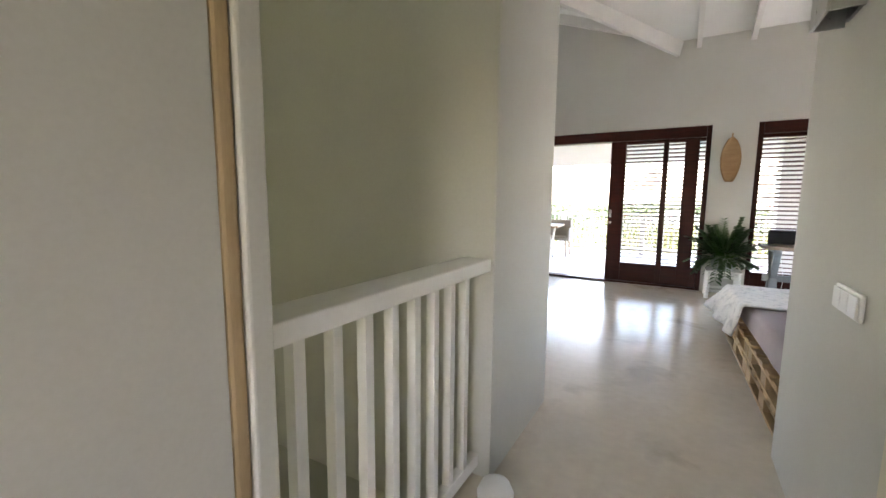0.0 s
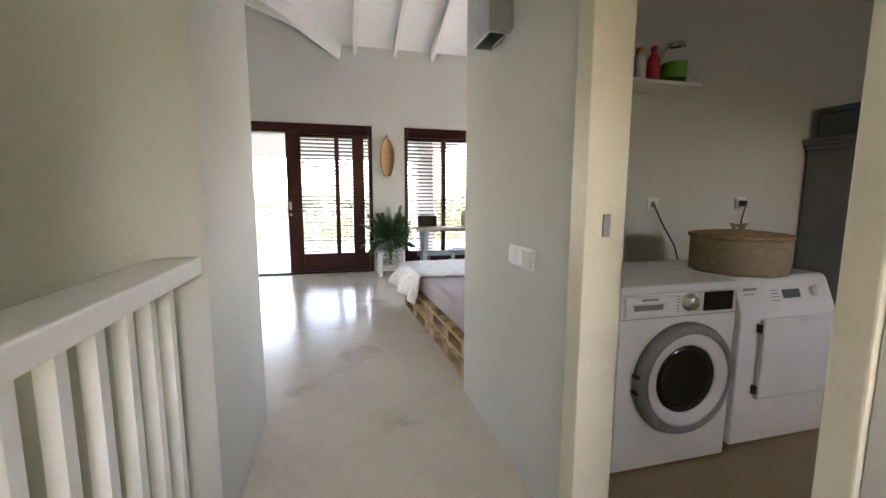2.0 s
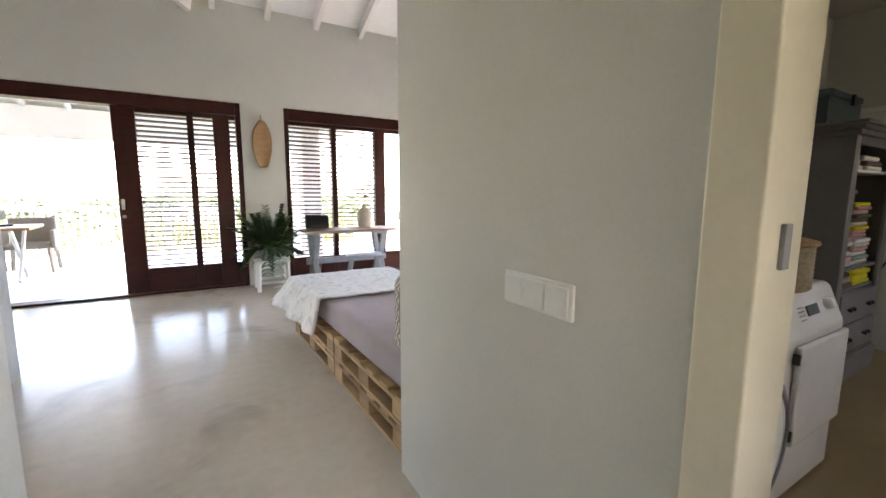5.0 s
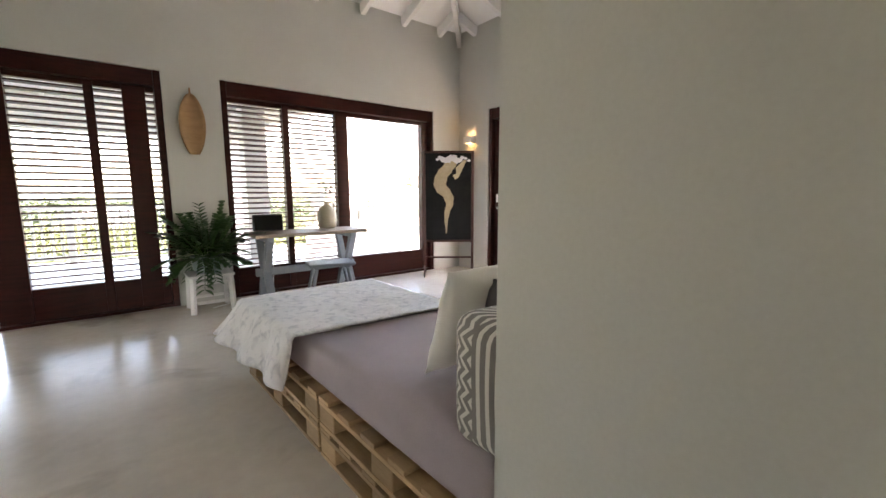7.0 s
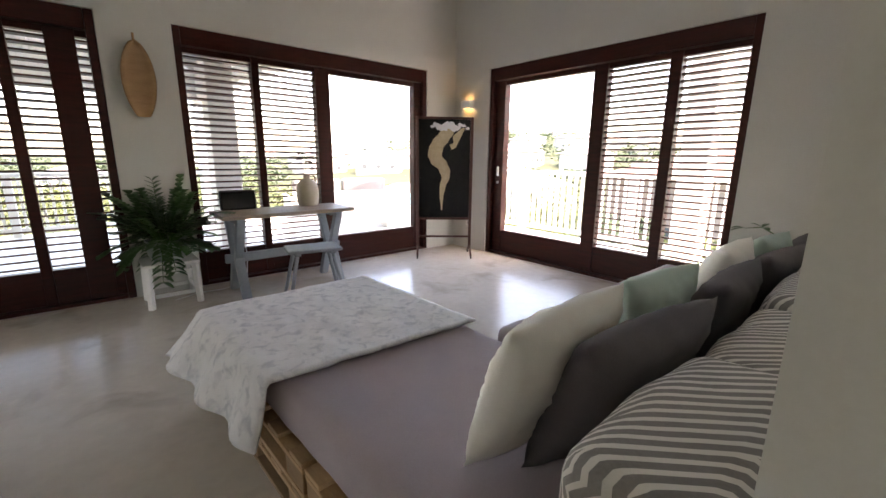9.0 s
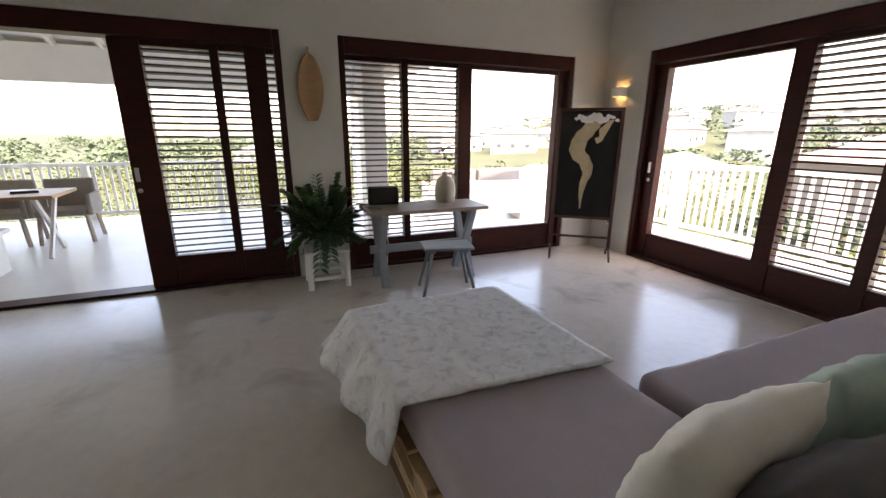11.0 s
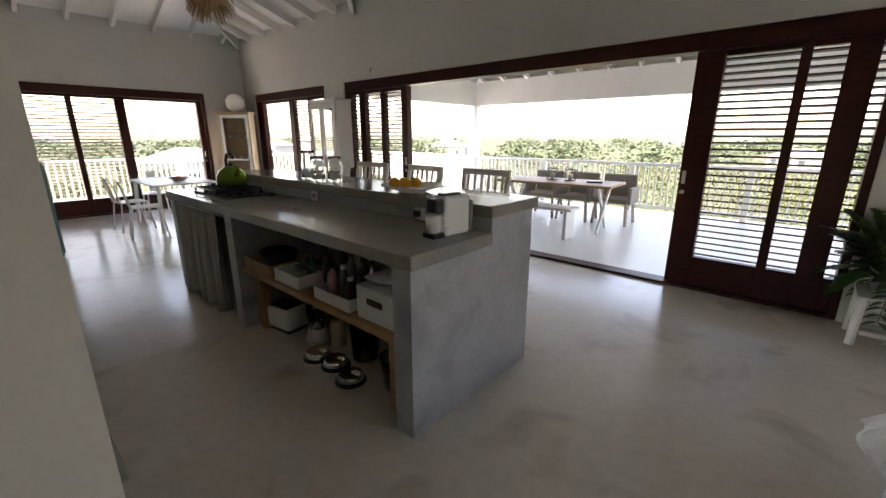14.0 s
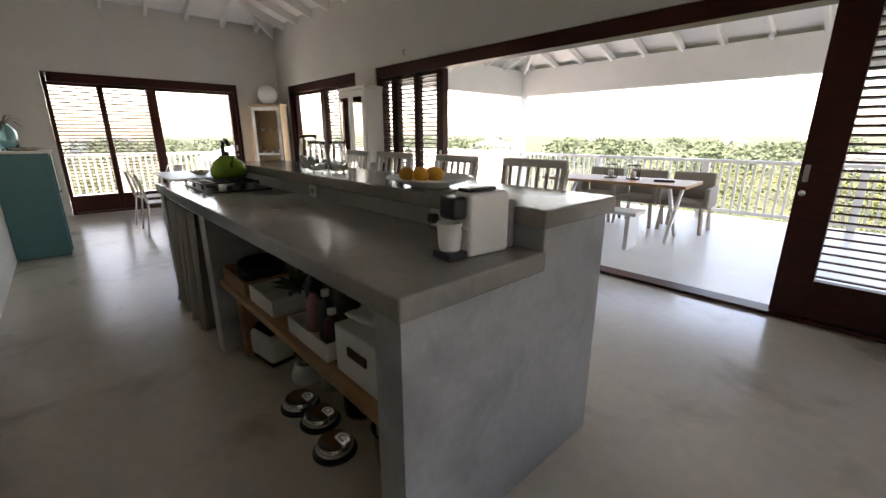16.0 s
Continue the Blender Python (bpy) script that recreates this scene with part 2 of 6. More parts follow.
bm = B()
YR = YS + HX
pts = {"A": (XW, YN), "B": (XE, YN), "C": (XE, YS), "D": (XW, YS), "R1": (XW + HX, YR), "R2": (XE - HX, YR), "V1": (-5.55, YN), "V2": (0.15, YN), "P1": (-3.33, YR), "P2": (-2.07, YR), "Q1": (-3.33, YN), "Q2": (-2.07, YN)}
zz = {"A": 0, "B": 0, "C": 0, "D": 0, "V1": 0, "V2": 0}
vs = {k: bm.verts.new((*p, PLATE + (0 if k in zz else PITCH * HX))) for k, p in pts.items()}
for f in (("V2", "B", "R2", "P2"), ("A", "V1", "P1", "R1"), ("B", "C", "R2"), ("D", "A", "R1"), ("C", "D", "R1", "P1", "P2", "R2"), ("V2", "P2", "Q2"), ("V1", "Q1", "P1"), ("P1", "Q1", "Q2", "P2")):
    bm.faces.new([vs[k] for k in f])
r = bmesh.ops.extrude_face_region(bm, geom=bm.faces[:])
bmesh.ops.translate(bm, vec=(0, 0, 0.08), verts=[v for v in r["geom"] if isinstance(v, bmesh.types.BMVert)])
single("ceiling", bm, CEIL, "white boarded sloping ceiling under a hipped roof", "ceiling", kind="structure")
bm = B()
bx(bm, -3.05, XC + 0.13, -1.6, 1.97, PLATE, PLATE + 0.08)
bx(bm, XL, XC + 0.13, 1.97, YS, PLATE + 0.001, PLATE + 0.081)
single("ceiling_corridor", bm, CEIL, "white corridor ceiling", "ceiling", kind="structure")
bm = B()
bx(bm, XC + 0.13, 4.55, -1.6, YS - 0.11, 2.6, 2.66)
single("ceiling_laundry", bm, WALL, "off-white laundry ceiling", "ceiling", kind="structure")

D = 0.075  # half a rafter's depth below the boards


def rafter(x0, y0, x1, y1, w=0.06, h=0.13, drop=D):
    bm = B()
    beam(bm, (x0, y0, roof_z(x0, y0) - drop), (x1, y1, roof_z(x1, y1) - drop), w, h, 0.003)
    return single("rafter", bm, WHITE, "white painted wooden roof rafter", "rafter", "roof rafters", "structure")


e = 0.002
for k in range(-1, 7):      # north slope, east of the valley
    x = 0.98 + 0.605 * k
    if x < XE - 0.1:
        top = YR if x < XE - HX else YN - (XE - x)
        if x < 0.15:
            continue
        rafter(x, YN - e, x, max(top, YR) + 0.02)
for k in range(7):          # north slope, west of the valley
    x = -6.0 - 0.62 * k
    if x > XW + 0.1:
        rafter(x, YN - e, x, max(YR, YN - (x - XW)) + 0.02)
for k in range(7):          # west and east ends
    y = 3.1 + 0.625 * k
    d = min(YN - y, y - YS)
    if d > 0.1:
        rafter(XW + e, y, XW + d - 0.02, y)
        rafter(XE - e, y, XE - d + 0.02, y)
for k in range(23):         # south slope
    x = -9.6 + 0.62 * k
    d = min(HX, x - XW, XE - x)
    if d > 0.1:
        rafter(x, YS + e, x, YS + d - 0.02)
for k in range(3):          # jack rafters of the cross gable
    y = YN - 0.3 - 0.62 * k
    d = YN - y
    rafter(0.15 - d - 0.05, y, -2.05, y)
    rafter(-5.55 + d + 0.05, y, -3.35, y)
rafter(XW, YN, XW + HX, YR, 0.06, 0.2, 0.11)
rafter(XE, YN, XE - HX, YR, 0.06, 0.2, 0.11)
rafter(XW, YS, XW + HX, YR, 0.06, 0.2, 0.11)
rafter(XE, YS, XE - HX, YR, 0.06, 0.2, 0.11)
rafter(0.15, YN - e, -2.07, YR, 0.06, 0.2, 0.11)
rafter(-5.55, YN - e, -3.33, YR, 0.06, 0.2, 0.11)


# ---------------------------------------------------------------- windows and sliding doors
SLAT_MESH = None
Z0, Z1, STEP = 0.315, 2.13, 0.0585


def slat_mesh():
    bm = B()
    bx(bm, 0, 1, -0.029, 0.029, -0.007, 0.007)
    return mesh_of("slat", bm, SLAT)


SLAT_MESH = slat_mesh()


def louvre(parent, u0, u1, v=0.10, z0=Z0, z1=Z1):
    n = int((z1 - z0) / STEP)
    for k in range(n):
        s = new("slat", SLAT_MESH)
        s.parent = parent
        s.matrix_basis = pose(u0, v, z0 + (k + 0.5) * (z1 - z0) / n, -random.uniform(6, 9), 0, 0) @ Matrix.Diagonal((u1 - u0, 1, 1, 1))


def pane(parent, u0, u1, v=0.12, z0=Z0, z1=Z1):
    bm = B()
    bx(bm, u0, u1, v - 0.003, v + 0.003, z0, z1)
    ob = part("pane", bm, GLASS, parent)
    ob.visible_shadow = False
    return ob


def bars(parent, name, us, z0, z1, v0, v1):
    for u0, u1 in us:
        bm = B()
        bx(bm, u0, u1, v0, v1, z0, z1, 0.004)
        part(name, bm, MAHOG, parent)


def window(name, m, u0, u1, stiles, louvres, panes, bottoms, label, handle=None):
    """A full-height mahogany unit in the local frame of its wall: u along it, v outwards."""
    w = thing(name, label, "window", m, kind="structure")
    bars(w, "jamb", [(u0 + 0.002, u0 + 0.06), (u1 - 0.06, u1 - 0.002)], 0.0, HEAD - 0.002, -0.015, 0.17)
    bm = B()
    bx(bm, u0 + 0.062, u1 - 0.062, -0.012, 0.17, HEAD - 0.15, HEAD - 0.003, 0.004)
    part("head", bm, MAHOG, w)
    bars(w, "stile", stiles, 0.03, HEAD - 0.152, 0.045, 0.145)
    for a, b in bottoms:
        bm = B()
        bx(bm, a, b, 0.06, 0.135, 0.03, Z0, 0.004)
        part("bottom_rail", bm, MAHOG, w)
        bm = B()
        bx(bm, a, b, 0.06, 0.135, Z1, HEAD - 0.153, 0.003)
        part("top_rail", bm, MAHOG, w)
    for a, b in louvres:
        louvre(w, a, b)
    for a, b in panes:
        pane(w, a, b)
    bm = B()
    bx(bm, u0 + 0.062, u1 - 0.062, -0.01, 0.165, 0.0, 0.028, 0.003)
    part("track", bm, MAHOG, w)
    if handle:
        for hu in handle:
            bm = B()
            bx(bm, hu - 0.016, hu + 0.016, 0.028, 0.046, 1.02, 1.14, 0.006)
            part("handle", bm, STEEL, w, "brushed steel pull handle")
            bm = B()
            lathe(bm, [(0.0, 0), (0.02, 0), (0.02, 0.01), (0.0, 0.01)], n=16)
            bmesh.ops.transform(bm, matrix=pose(hu, 0.046, 0.94, 90), verts=bm.verts[:])
            part("lock", bm, STEEL, w, "round steel lock")
    return w


STEEL = mat("brushed_steel", (0.5, 0.5, 0.5), (0.62, 0.62, 0.62), 20, 0.3, 1.0, bump=0.02)
MN = pose(0, YN + 0.03, 0)
window("door_1", MN, -5.90, 0.615, [(-5.6, -5.46), (-5.06, -4.98), (-4.58, -4.455), (-0.69, -0.473), (0.03, 0.10), (0.305, 0.485)],
       [(-5.838, -5.602), (-5.46, -5.06), (-4.98, -4.58), (-0.473, 0.03), (0.10, 0.305), (0.485, 0.555)], [],
       [(-5.838, -5.602), (-5.46, -5.06), (-4.98, -4.58), (-0.473, 0.03), (0.10, 0.305), (0.485, 0.555)],
       "dark mahogany sliding door standing open, with louvred leaves", [-0.65, -4.49])
window("window_1", MN, 1.126, 3.904, [(1.77, 1.84), (2.42, 2.58), (3.74, 3.84)], [(1.186, 1.77), (1.84, 2.42)], [(2.58, 3.74)], [(1.186, 1.77), (1.84, 2.42), (2.58, 3.74)],
       "dark mahogany window with louvres and a clear glass sliding leaf")
ME = pose(XE + 0.03, 0, 0, 0, 0, -90)
window("window_2", ME, -6.58, -3.80, [(-6.52, -6.38), (-5.2, -5.05), (-4.47, -4.37)], [(-5.05, -4.47), (-4.37, -3.86)], [(-6.38, -5.2)], [(-6.38, -5.2), (-5.05, -4.47), (-4.37, -3.86)],
       "dark mahogany window with a clear sliding leaf and louvres", [-6.45])
MW = pose(XW - 0.03, 0, 0, 0, 0, 90)
window("window_3", MW, 3.42, 6.354, [(4.1, 4.18), (4.8, 4.95), (6.2, 6.292)], [(3.48, 4.1), (4.18, 4.8)], [(4.95, 6.2)], [(3.48, 4.1), (4.18, 4.8), (4.95, 6.2)],
       "dark mahogany window with louvres and a clear glass sliding leaf", [6.24])
window("window_4", MN, -9.20, -6.488, [(-9.14, -9.02), (-7.9, -7.74), (-7.2, -7.12)], [(-7.74, -7.2), (-7.12, -6.55)], [(-9.02, -7.9)], [(-9.02, -7.9), (-7.74, -7.2), (-7.12, -6.55)],
       "dark mahogany window with a clear sliding leaf and louvres")

# ---------------------------------------------------------------- outside: deck, roof, rails
bm = B()
bx(bm, -12.2, 6.4, YN + 0.25, 11.85, -0.3, -0.012)
bx(bm, XE + 0.25, 6.4, 0.0, YN + 0.25, -0.3, -0.013)
bx(bm, -12.2, XW - 0.25, 0.0, YN + 0.25, -0.3, -0.014)
single("terrace", bm, TERRACE, "pale grey screed terrace floor around the house", "terrace", kind="structure")
ROOFW = mat("terrace_white", (0.74, 0.73, 0.69), (0.8, 0.79, 0.75), 3, 0.55, bump=0.08)
bm = B()
bx(bm, -6.62, 2.3, 11.58, 11.78, 2.2, 2.75, 0.006)
bx(bm, -6.62, -6.42, YN + 0.25, 11.58, 2.2, 2.75, 0.006)
bx(bm, 2.1, 2.3, YN + 0.25, 11.58, 2.2, 2.75, 0.006)
single("terrace_beam", bm, ROOFW, "deep white painted terrace beam", "beam", kind="structure")
bm = B()
x0, x1, y0, y1 = -6.9, 2.6, YN + 0.255, 12.1
zt, pt = 2.66, 0.36
v = [bm.verts.new(p) for p in ((x0, y1, zt), (x1, y1, zt), (x1, y0, zt), (x0, y0, zt), (x0 + 2.4, y1 - 2.4, zt + 2.4 * pt), (x1 - 2.4, y1 - 2.4, zt + 2.4 * pt), (x0 + 2.4, y0, zt + 2.4 * pt), (x1 - 2.4, y0, zt + 2.4 * pt))]
for f in ((0, 1, 5, 4), (0, 4, 6, 3), (1, 2, 7, 5), (4, 5, 7, 6)):
    bm.faces.new([v[k] for k in f])
r = bmesh.ops.extrude_face_region(bm, geom=bm.faces[:])
bmesh.ops.translate(bm, vec=(0, 0, 0.1), verts=[q for q in r["geom"] if isinstance(q, bmesh.types.BMVert)])
single("terrace_roof", bm, ROOFW, "white boarded terrace roof", "roof", kind="structure")


def trafter(p, q, h=0.12):
    bm = B()
    beam(bm, p, q, 0.055, h, 0.003)
    single("terrace_rafter", bm, ROOFW, "white painted terrace rafter", "rafter", "terrace rafters", "structure")


for k in range(14):
    x = -6.2 + 0.62 * k
    d = min(2.4, x - x0, x1 - x)
    trafter((x, 11.85, zt + 0.25 * pt - 0.07), (x, y1 - d, zt + d * pt - 0.07))
for k in range(7):
    y = 7.8 + 0.62 * k
    d = min(2.4, y1 - y)
    trafter((x0 + 0.25, y, zt + 0.25 * pt - 0.07), (x0 + d, y, zt + d * pt - 0.07))
trafter((x0 + 0.2, y1 - 0.2, zt + 0.2 * pt - 0.1), (x0 + 2.4, y1 - 2.4, zt + 2.4 * pt - 0.1), 0.18)
trafter((x1 - 0.2, y1 - 0.2, zt + 0.2 * pt - 0.1), (x1 - 2.4, y1 - 2.4, zt + 2.4 * pt - 0.1), 0.18)
for at in ((-6.52, 11.68, 0.24), (2.2, 11.68, 0.3)):
    bm = B()
    bx(bm, at[0] - at[2] / 2, at[0] + at[2] / 2, at[1] - at[2] / 2, at[1] + at[2] / 2, -0.012, 2.198, 0.008)
    single("column", bm, ROOFW, "square white terrace column", "column", "terrace columns", "structure")
for at in ((1.75, 8.6, 0.3), (5.9, 4.6, 0.3)):
    bm = B()
    bx(bm, at[0] - at[2] / 2, at[0] + at[2] / 2, at[1] - at[2] / 2, at[1] + at[2] / 2, -0.012, 2.7, 0.008)
    single("column", bm, ROOFW, "square beige terrace column", "column", "terrace columns", "structure")
# unseen slab, added only to keep direct sun out of the south openings
bm = B()
bx(bm, -3.2, 4.7, -3.5, -1.76, 2.62, 2.72)
single("sun_block_south", bm, ROOFW, "added unseen slab keeping the sun out of the south openings", "roof", kind="structure")


def railing(p, q, base, top, label, pitch=0.115, post_every=1.9, cap=0.1):
    """A white railing with square balusters, between two points of the deck's edge."""
    t = thing("railing", label, "railing", kind="structure")
    p, q = Vector(p), Vector(q)
    n = max(2, round((q - p).length / pitch))
    bm = B()
    beam(bm, (*p, top - 0.03), (*q, top - 0.03), cap, 0.055, 0.006)
    part("handrail", bm, WHITE, t)
    bm = B()
    beam(bm, (*p, base + 0.1), (*q, base + 0.1), 0.045, 0.06, 0.004)
    part("bottom_rail", bm, WHITE, t)
    bm = B()
    bx(bm, -0.017, 0.017, -0.017, 0.017, base + 0.13, top - 0.057)
    me = mesh_of("baluster", bm, WHITE)
    bm = B()
    bx(bm, -0.05, 0.05, -0.05, 0.05, base, top - 0.0575)
    mp = mesh_of("post", bm, WHITE)
    every = max(1, round(post_every / pitch))
    for k in range(1, n):
        s = new("post" if k % every == 0 else "baluster", mp if k % every == 0 else me)
        s.parent = t
        s.location = (*p.lerp(q, k / n), 0)
        s.rotation_euler[2] = math.atan2((q - p).y, (q - p).x)
    return t


railing((-6.4, 11.68), (2.05, 11.68), -0.012, 0.95, "white painted wooden terrace railing")
railing((-11.9, 12.6), (-6.64, 11.7), -0.012, 0.95, "white painted wooden terrace railing")
railing((-12.0, 0.5), (-12.0, 12.5), -0.012, 0.95, "white painted wooden balcony railing")
railing((6.3, 1.6), (6.3, 8.6), -0.013, 1.05, "white painted wooden balcony railing")
railing((-0.44, 0.85), (-0.44, 1.968), -0.02, 1.03, "white painted stair railing with square balusters", 0.125, 9, 0.135)

# ---------------------------------------------------------------- more materials
PALLET = mat("pallet_pine", (0.34, 0.21, 0.1), (0.5, 0.33, 0.17), 5, 0.7, bump=0.25, fine=50, stretch=(6, 1, 6), per_object=0.3)
SHEET = mat("mauve_grey_sheet", (0.36, 0.3, 0.315), (0.44, 0.37, 0.385), 2.5, 0.85, bump=0.1, fine=220)
THROW = mat("white_patterned_throw", (0.74, 0.73, 0.72), (0.84, 0.83, 0.82), 14, 0.9, bump=0.35, fine=160, spots=((0.58, 0.58, 0.59), 20, 0.5, 0.68))
PIL_W = mat("ivory_linen", (0.72, 0.69, 0.63), (0.8, 0.77, 0.71), 6, 0.9, bump=0.15, fine=250)
PIL_M = mat("mint_cotton", (0.36, 0.46, 0.4), (0.44, 0.54, 0.48), 6, 0.9, bump=0.15, fine=250)
PIL_D = mat("charcoal_cotton", (0.085, 0.074, 0.077), (0.12, 0.105, 0.11), 6, 0.9, bump=0.15, fine=250)
GREYBLUE = mat("grey_blue_paint", (0.24, 0.275, 0.3), (0.34, 0.375, 0.4), 7, 0.55, bump=0.2, fine=40)
OLDWOOD = mat("worn_tabletop_wood", (0.3, 0.22, 0.16), (0.45, 0.35, 0.27), 3, 0.5, bump=0.2, fine=30, stretch=(1, 9, 9))
TEAKT = mat("oiled_wood", (0.36, 0.2, 0.09), (0.48, 0.29, 0.14), 3, 0.5, bump=0.15, fine=30, stretch=(1, 8, 8))
LEAF = mat("dark_leaf", (0.03, 0.085, 0.02), (0.07, 0.16, 0.045), 9, 0.35, bump=0.05)
STEM = mat("leaf_stem", (0.06, 0.12, 0.03), (0.09, 0.16, 0.05), 9, 0.5)
BLACK = mat("black_plastic", (0.008, 0.008, 0.009), (0.016, 0.016, 0.017), 30, 0.3, bump=0.03)
GREY_PL = mat("grey_plastic", (0.2, 0.2, 0.21), (0.26, 0.26, 0.27), 20, 0.35, bump=0.02)
ENAMEL = mat("white_enamel", (0.8, 0.8, 0.79), (0.84, 0.84, 0.83), 4, 0.2, bump=0.01)
PLASTIC = mat("white_plastic", (0.78, 0.78, 0.76), (0.83, 0.83, 0.81), 8, 0.32, bump=0.01)
CHROME = mat("polished_steel", (0.7, 0.7, 0.7), (0.78, 0.78, 0.78), 10, 0.12, 1.0, bump=0)
WICKER = mat("wicker", (0.3, 0.17, 0.07), (0.55, 0.36, 0.18), 30, 0.65, bump=0.6, fine=90, stretch=(1, 1, 3))
SEAGRASS = mat("seagrass", (0.3, 0.22, 0.13), (0.5, 0.4, 0.27), 40, 0.75, bump=0.6, fine=120, stretch=(1, 1, 3))
STONEWARE = mat("stoneware", (0.46, 0.4, 0.3), (0.57, 0.51, 0.4), 6, 0.45, bump=0.1)
GREYCAB = mat("grey_cabinet_paint", (0.155, 0.15, 0.155), (0.2, 0.195, 0.2), 4, 0.5, bump=0.1)
TEAL = mat("teal_paint", (0.05, 0.16, 0.165), (0.075, 0.2, 0.2), 4, 0.45, bump=0.06)
DARKBLUE = mat("blue_trunk_paint", (0.05, 0.085, 0.1), (0.075, 0.115, 0.13), 8, 0.4, bump=0.15)
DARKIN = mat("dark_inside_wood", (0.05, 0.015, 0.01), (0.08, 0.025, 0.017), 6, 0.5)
LIGHTWOOD = mat("light_pine", (0.5, 0.34, 0.18), (0.62, 0.45, 0.26), 4, 0.5, bump=0.1, stretch=(6, 6, 1))
LINEN = mat("grey_linen_curtain", (0.34, 0.31, 0.285), (0.42, 0.385, 0.355), 5, 0.9, bump=0.2, fine=200)
CLEAR = glass_mat("drinking_glass", (0.97, 0.99, 0.98), 0.0, True)
CLEAR.node_tree.nodes["Principled BSDF"].inputs["IOR"].default_value = 1.2
AQUA = glass_mat("aqua_glass", (0.6, 0.85, 0.88), 0.02, True)
ORANGE = mat("orange_peel", (0.75, 0.3, 0.02), (0.85, 0.42, 0.04), 10, 0.45, bump=0.2, fine=120)
GREENK = mat("green_enamel", (0.12, 0.22, 0.01), (0.17, 0.29, 0.02), 6, 0.22, bump=0.0)
TAUPE = mat("taupe_weave", (0.24, 0.21, 0.18), (0.34, 0.3, 0.26), 40, 0.8, bump=0.4, fine=90)
WARMWHITE = glow_mat("lamp_glow", (1.0, 0.62, 0.25), 3.0)
CANVAS = mat("black_canvas", (0.008, 0.008, 0.009), (0.018, 0.017, 0.017), 7, 0.55, bump=0.15)
CANVAS.node_tree.nodes["Principled BSDF"].inputs["Specular IOR Level"].default_value = 0.12
FIGURE = mat("pale_gold_paint", (0.42, 0.33, 0.19), (0.56, 0.46, 0.3), 12, 0.6, bump=0.1)
YELLOW = mat("yellow_cloth", (0.7, 0.6, 0.02), (0.8, 0.7, 0.04), 8, 0.85)
GREENL = mat("green_label", (0.12, 0.35, 0.04), (0.16, 0.42, 0.06), 8, 0.5)
RED = mat("red_plastic", (0.5, 0.03, 0.04), (0.6, 0.05, 0.06), 8, 0.35)
PINK = mat("pink_cloth", (0.55, 0.28, 0.3), (0.62, 0.36, 0.36), 8, 0.85, per_object=0.3)
CLOTH = mat("white_cloth", (0.66, 0.65, 0.66), (0.76, 0.75, 0.76), 8, 0.88, per_object=0.15)
DARKCLOTH = mat("brown_cloth", (0.12, 0.085, 0.07), (0.18, 0.13, 0.11), 8, 0.88, per_object=0.3)
WATER = mat("pool_water", (0.1, 0.5, 0.55), (0.16, 0.6, 0.64), 2, 0.06, bump=0.1)
SCREEN = mat("black_glass", (0.005, 0.005, 0.006), (0.01, 0.01, 0.012), 10, 0.12, bump=0.0)


def zigzag_mat():
    m = mat("zigzag_weave", (0.19, 0.173, 0.16), (0.26, 0.24, 0.22), 8, 0.9, bump=0.3, fine=180)
    nt = m.node_tree
    n, ln = nt.nodes, nt.links
    tc = n.new("ShaderNodeTexCoord")
    sp = n.new("ShaderNodeSeparateXYZ")
    ln.new(tc.outputs["Object"], sp.inputs[0])

    def op(kind, a, b):
        q = n.new("ShaderNodeMath")
        q.operation = kind
        for k, v in enumerate((a, b)):
            if isinstance(v, (int, float)):
                q.inputs[k].default_value = v
            else:
                ln.new(v, q.inputs[k])
        return q.outputs[0]
    xy = op("ADD", sp.outputs["X"], sp.outputs["Y"])
    zig = op("PINGPONG", sp.outputs["Z"], 0.028)
    on = op("GREATER_THAN", op("SINE", op("MULTIPLY", xy, 26.0), 0.0), 0.1)
    u = op("ADD", xy, op("MULTIPLY", zig, on))
    st = op("GREATER_THAN", op("SINE", op("MULTIPLY", u, 185.0), 0.0), 0.25)
    b = n["Principled BSDF"]
    old = b.inputs["Base Color"].links[0].from_socket
    mx = n.new("ShaderNodeMix")
    mx.data_type = "RGBA"
    ln.new(st, mx.inputs["Factor"])
    ln.new(old, mx.inputs["A"])
    mx.inputs["B"].default_value = (0.66, 0.62, 0.56, 1)
    ln.new(mx.outputs["Result"], b.inputs["Base Color"])
    return m


ZIG = zigzag_mat()

# ---------------------------------------------------------------- corridor
bm = B()
bx(bm, -0.505, -0.357, 0.765, 0.80, 0, PLATE - 0.002, 0.008)
single("trim_strip", bm, SILL, "bare wooden strip on the wall's end", "trim", kind="structure")
bm = B()
bx(bm, -0.50, -0.345, 0.802, 0.852, -0.25, PLATE - 0.002, 0.006)
single("stair_post", bm, WALL, "off-white square post beside the stairs", "post", kind="structure")
bm = B()
bx(bm, -0.54, -0.475, 0.852, 1.97, -0.25, 0.0)
single("stair_edge", bm, WALL, "off-white edge of the stair opening", "trim", kind="structure")


def round_box(bm, x0, x1, y0, y1, z0, z1, r=0.02, seg=3):
    q = bmesh.ops.create_cube(bm, size=1.0)["verts"]
    bmesh.ops.scale(bm, vec=(x1 - x0, y1 - y0, z1 - z0), verts=q)
    bmesh.ops.translate(bm, vec=((x0 + x1) / 2, (y0 + y1) / 2, (z0 + z1) / 2), verts=q)
    es = list({e for v in q for e in v.link_edges})
    bmesh.ops.bevel(bm, geom=es, offset=r, segments=seg, profile=0.5, affect="EDGES")
    return bm


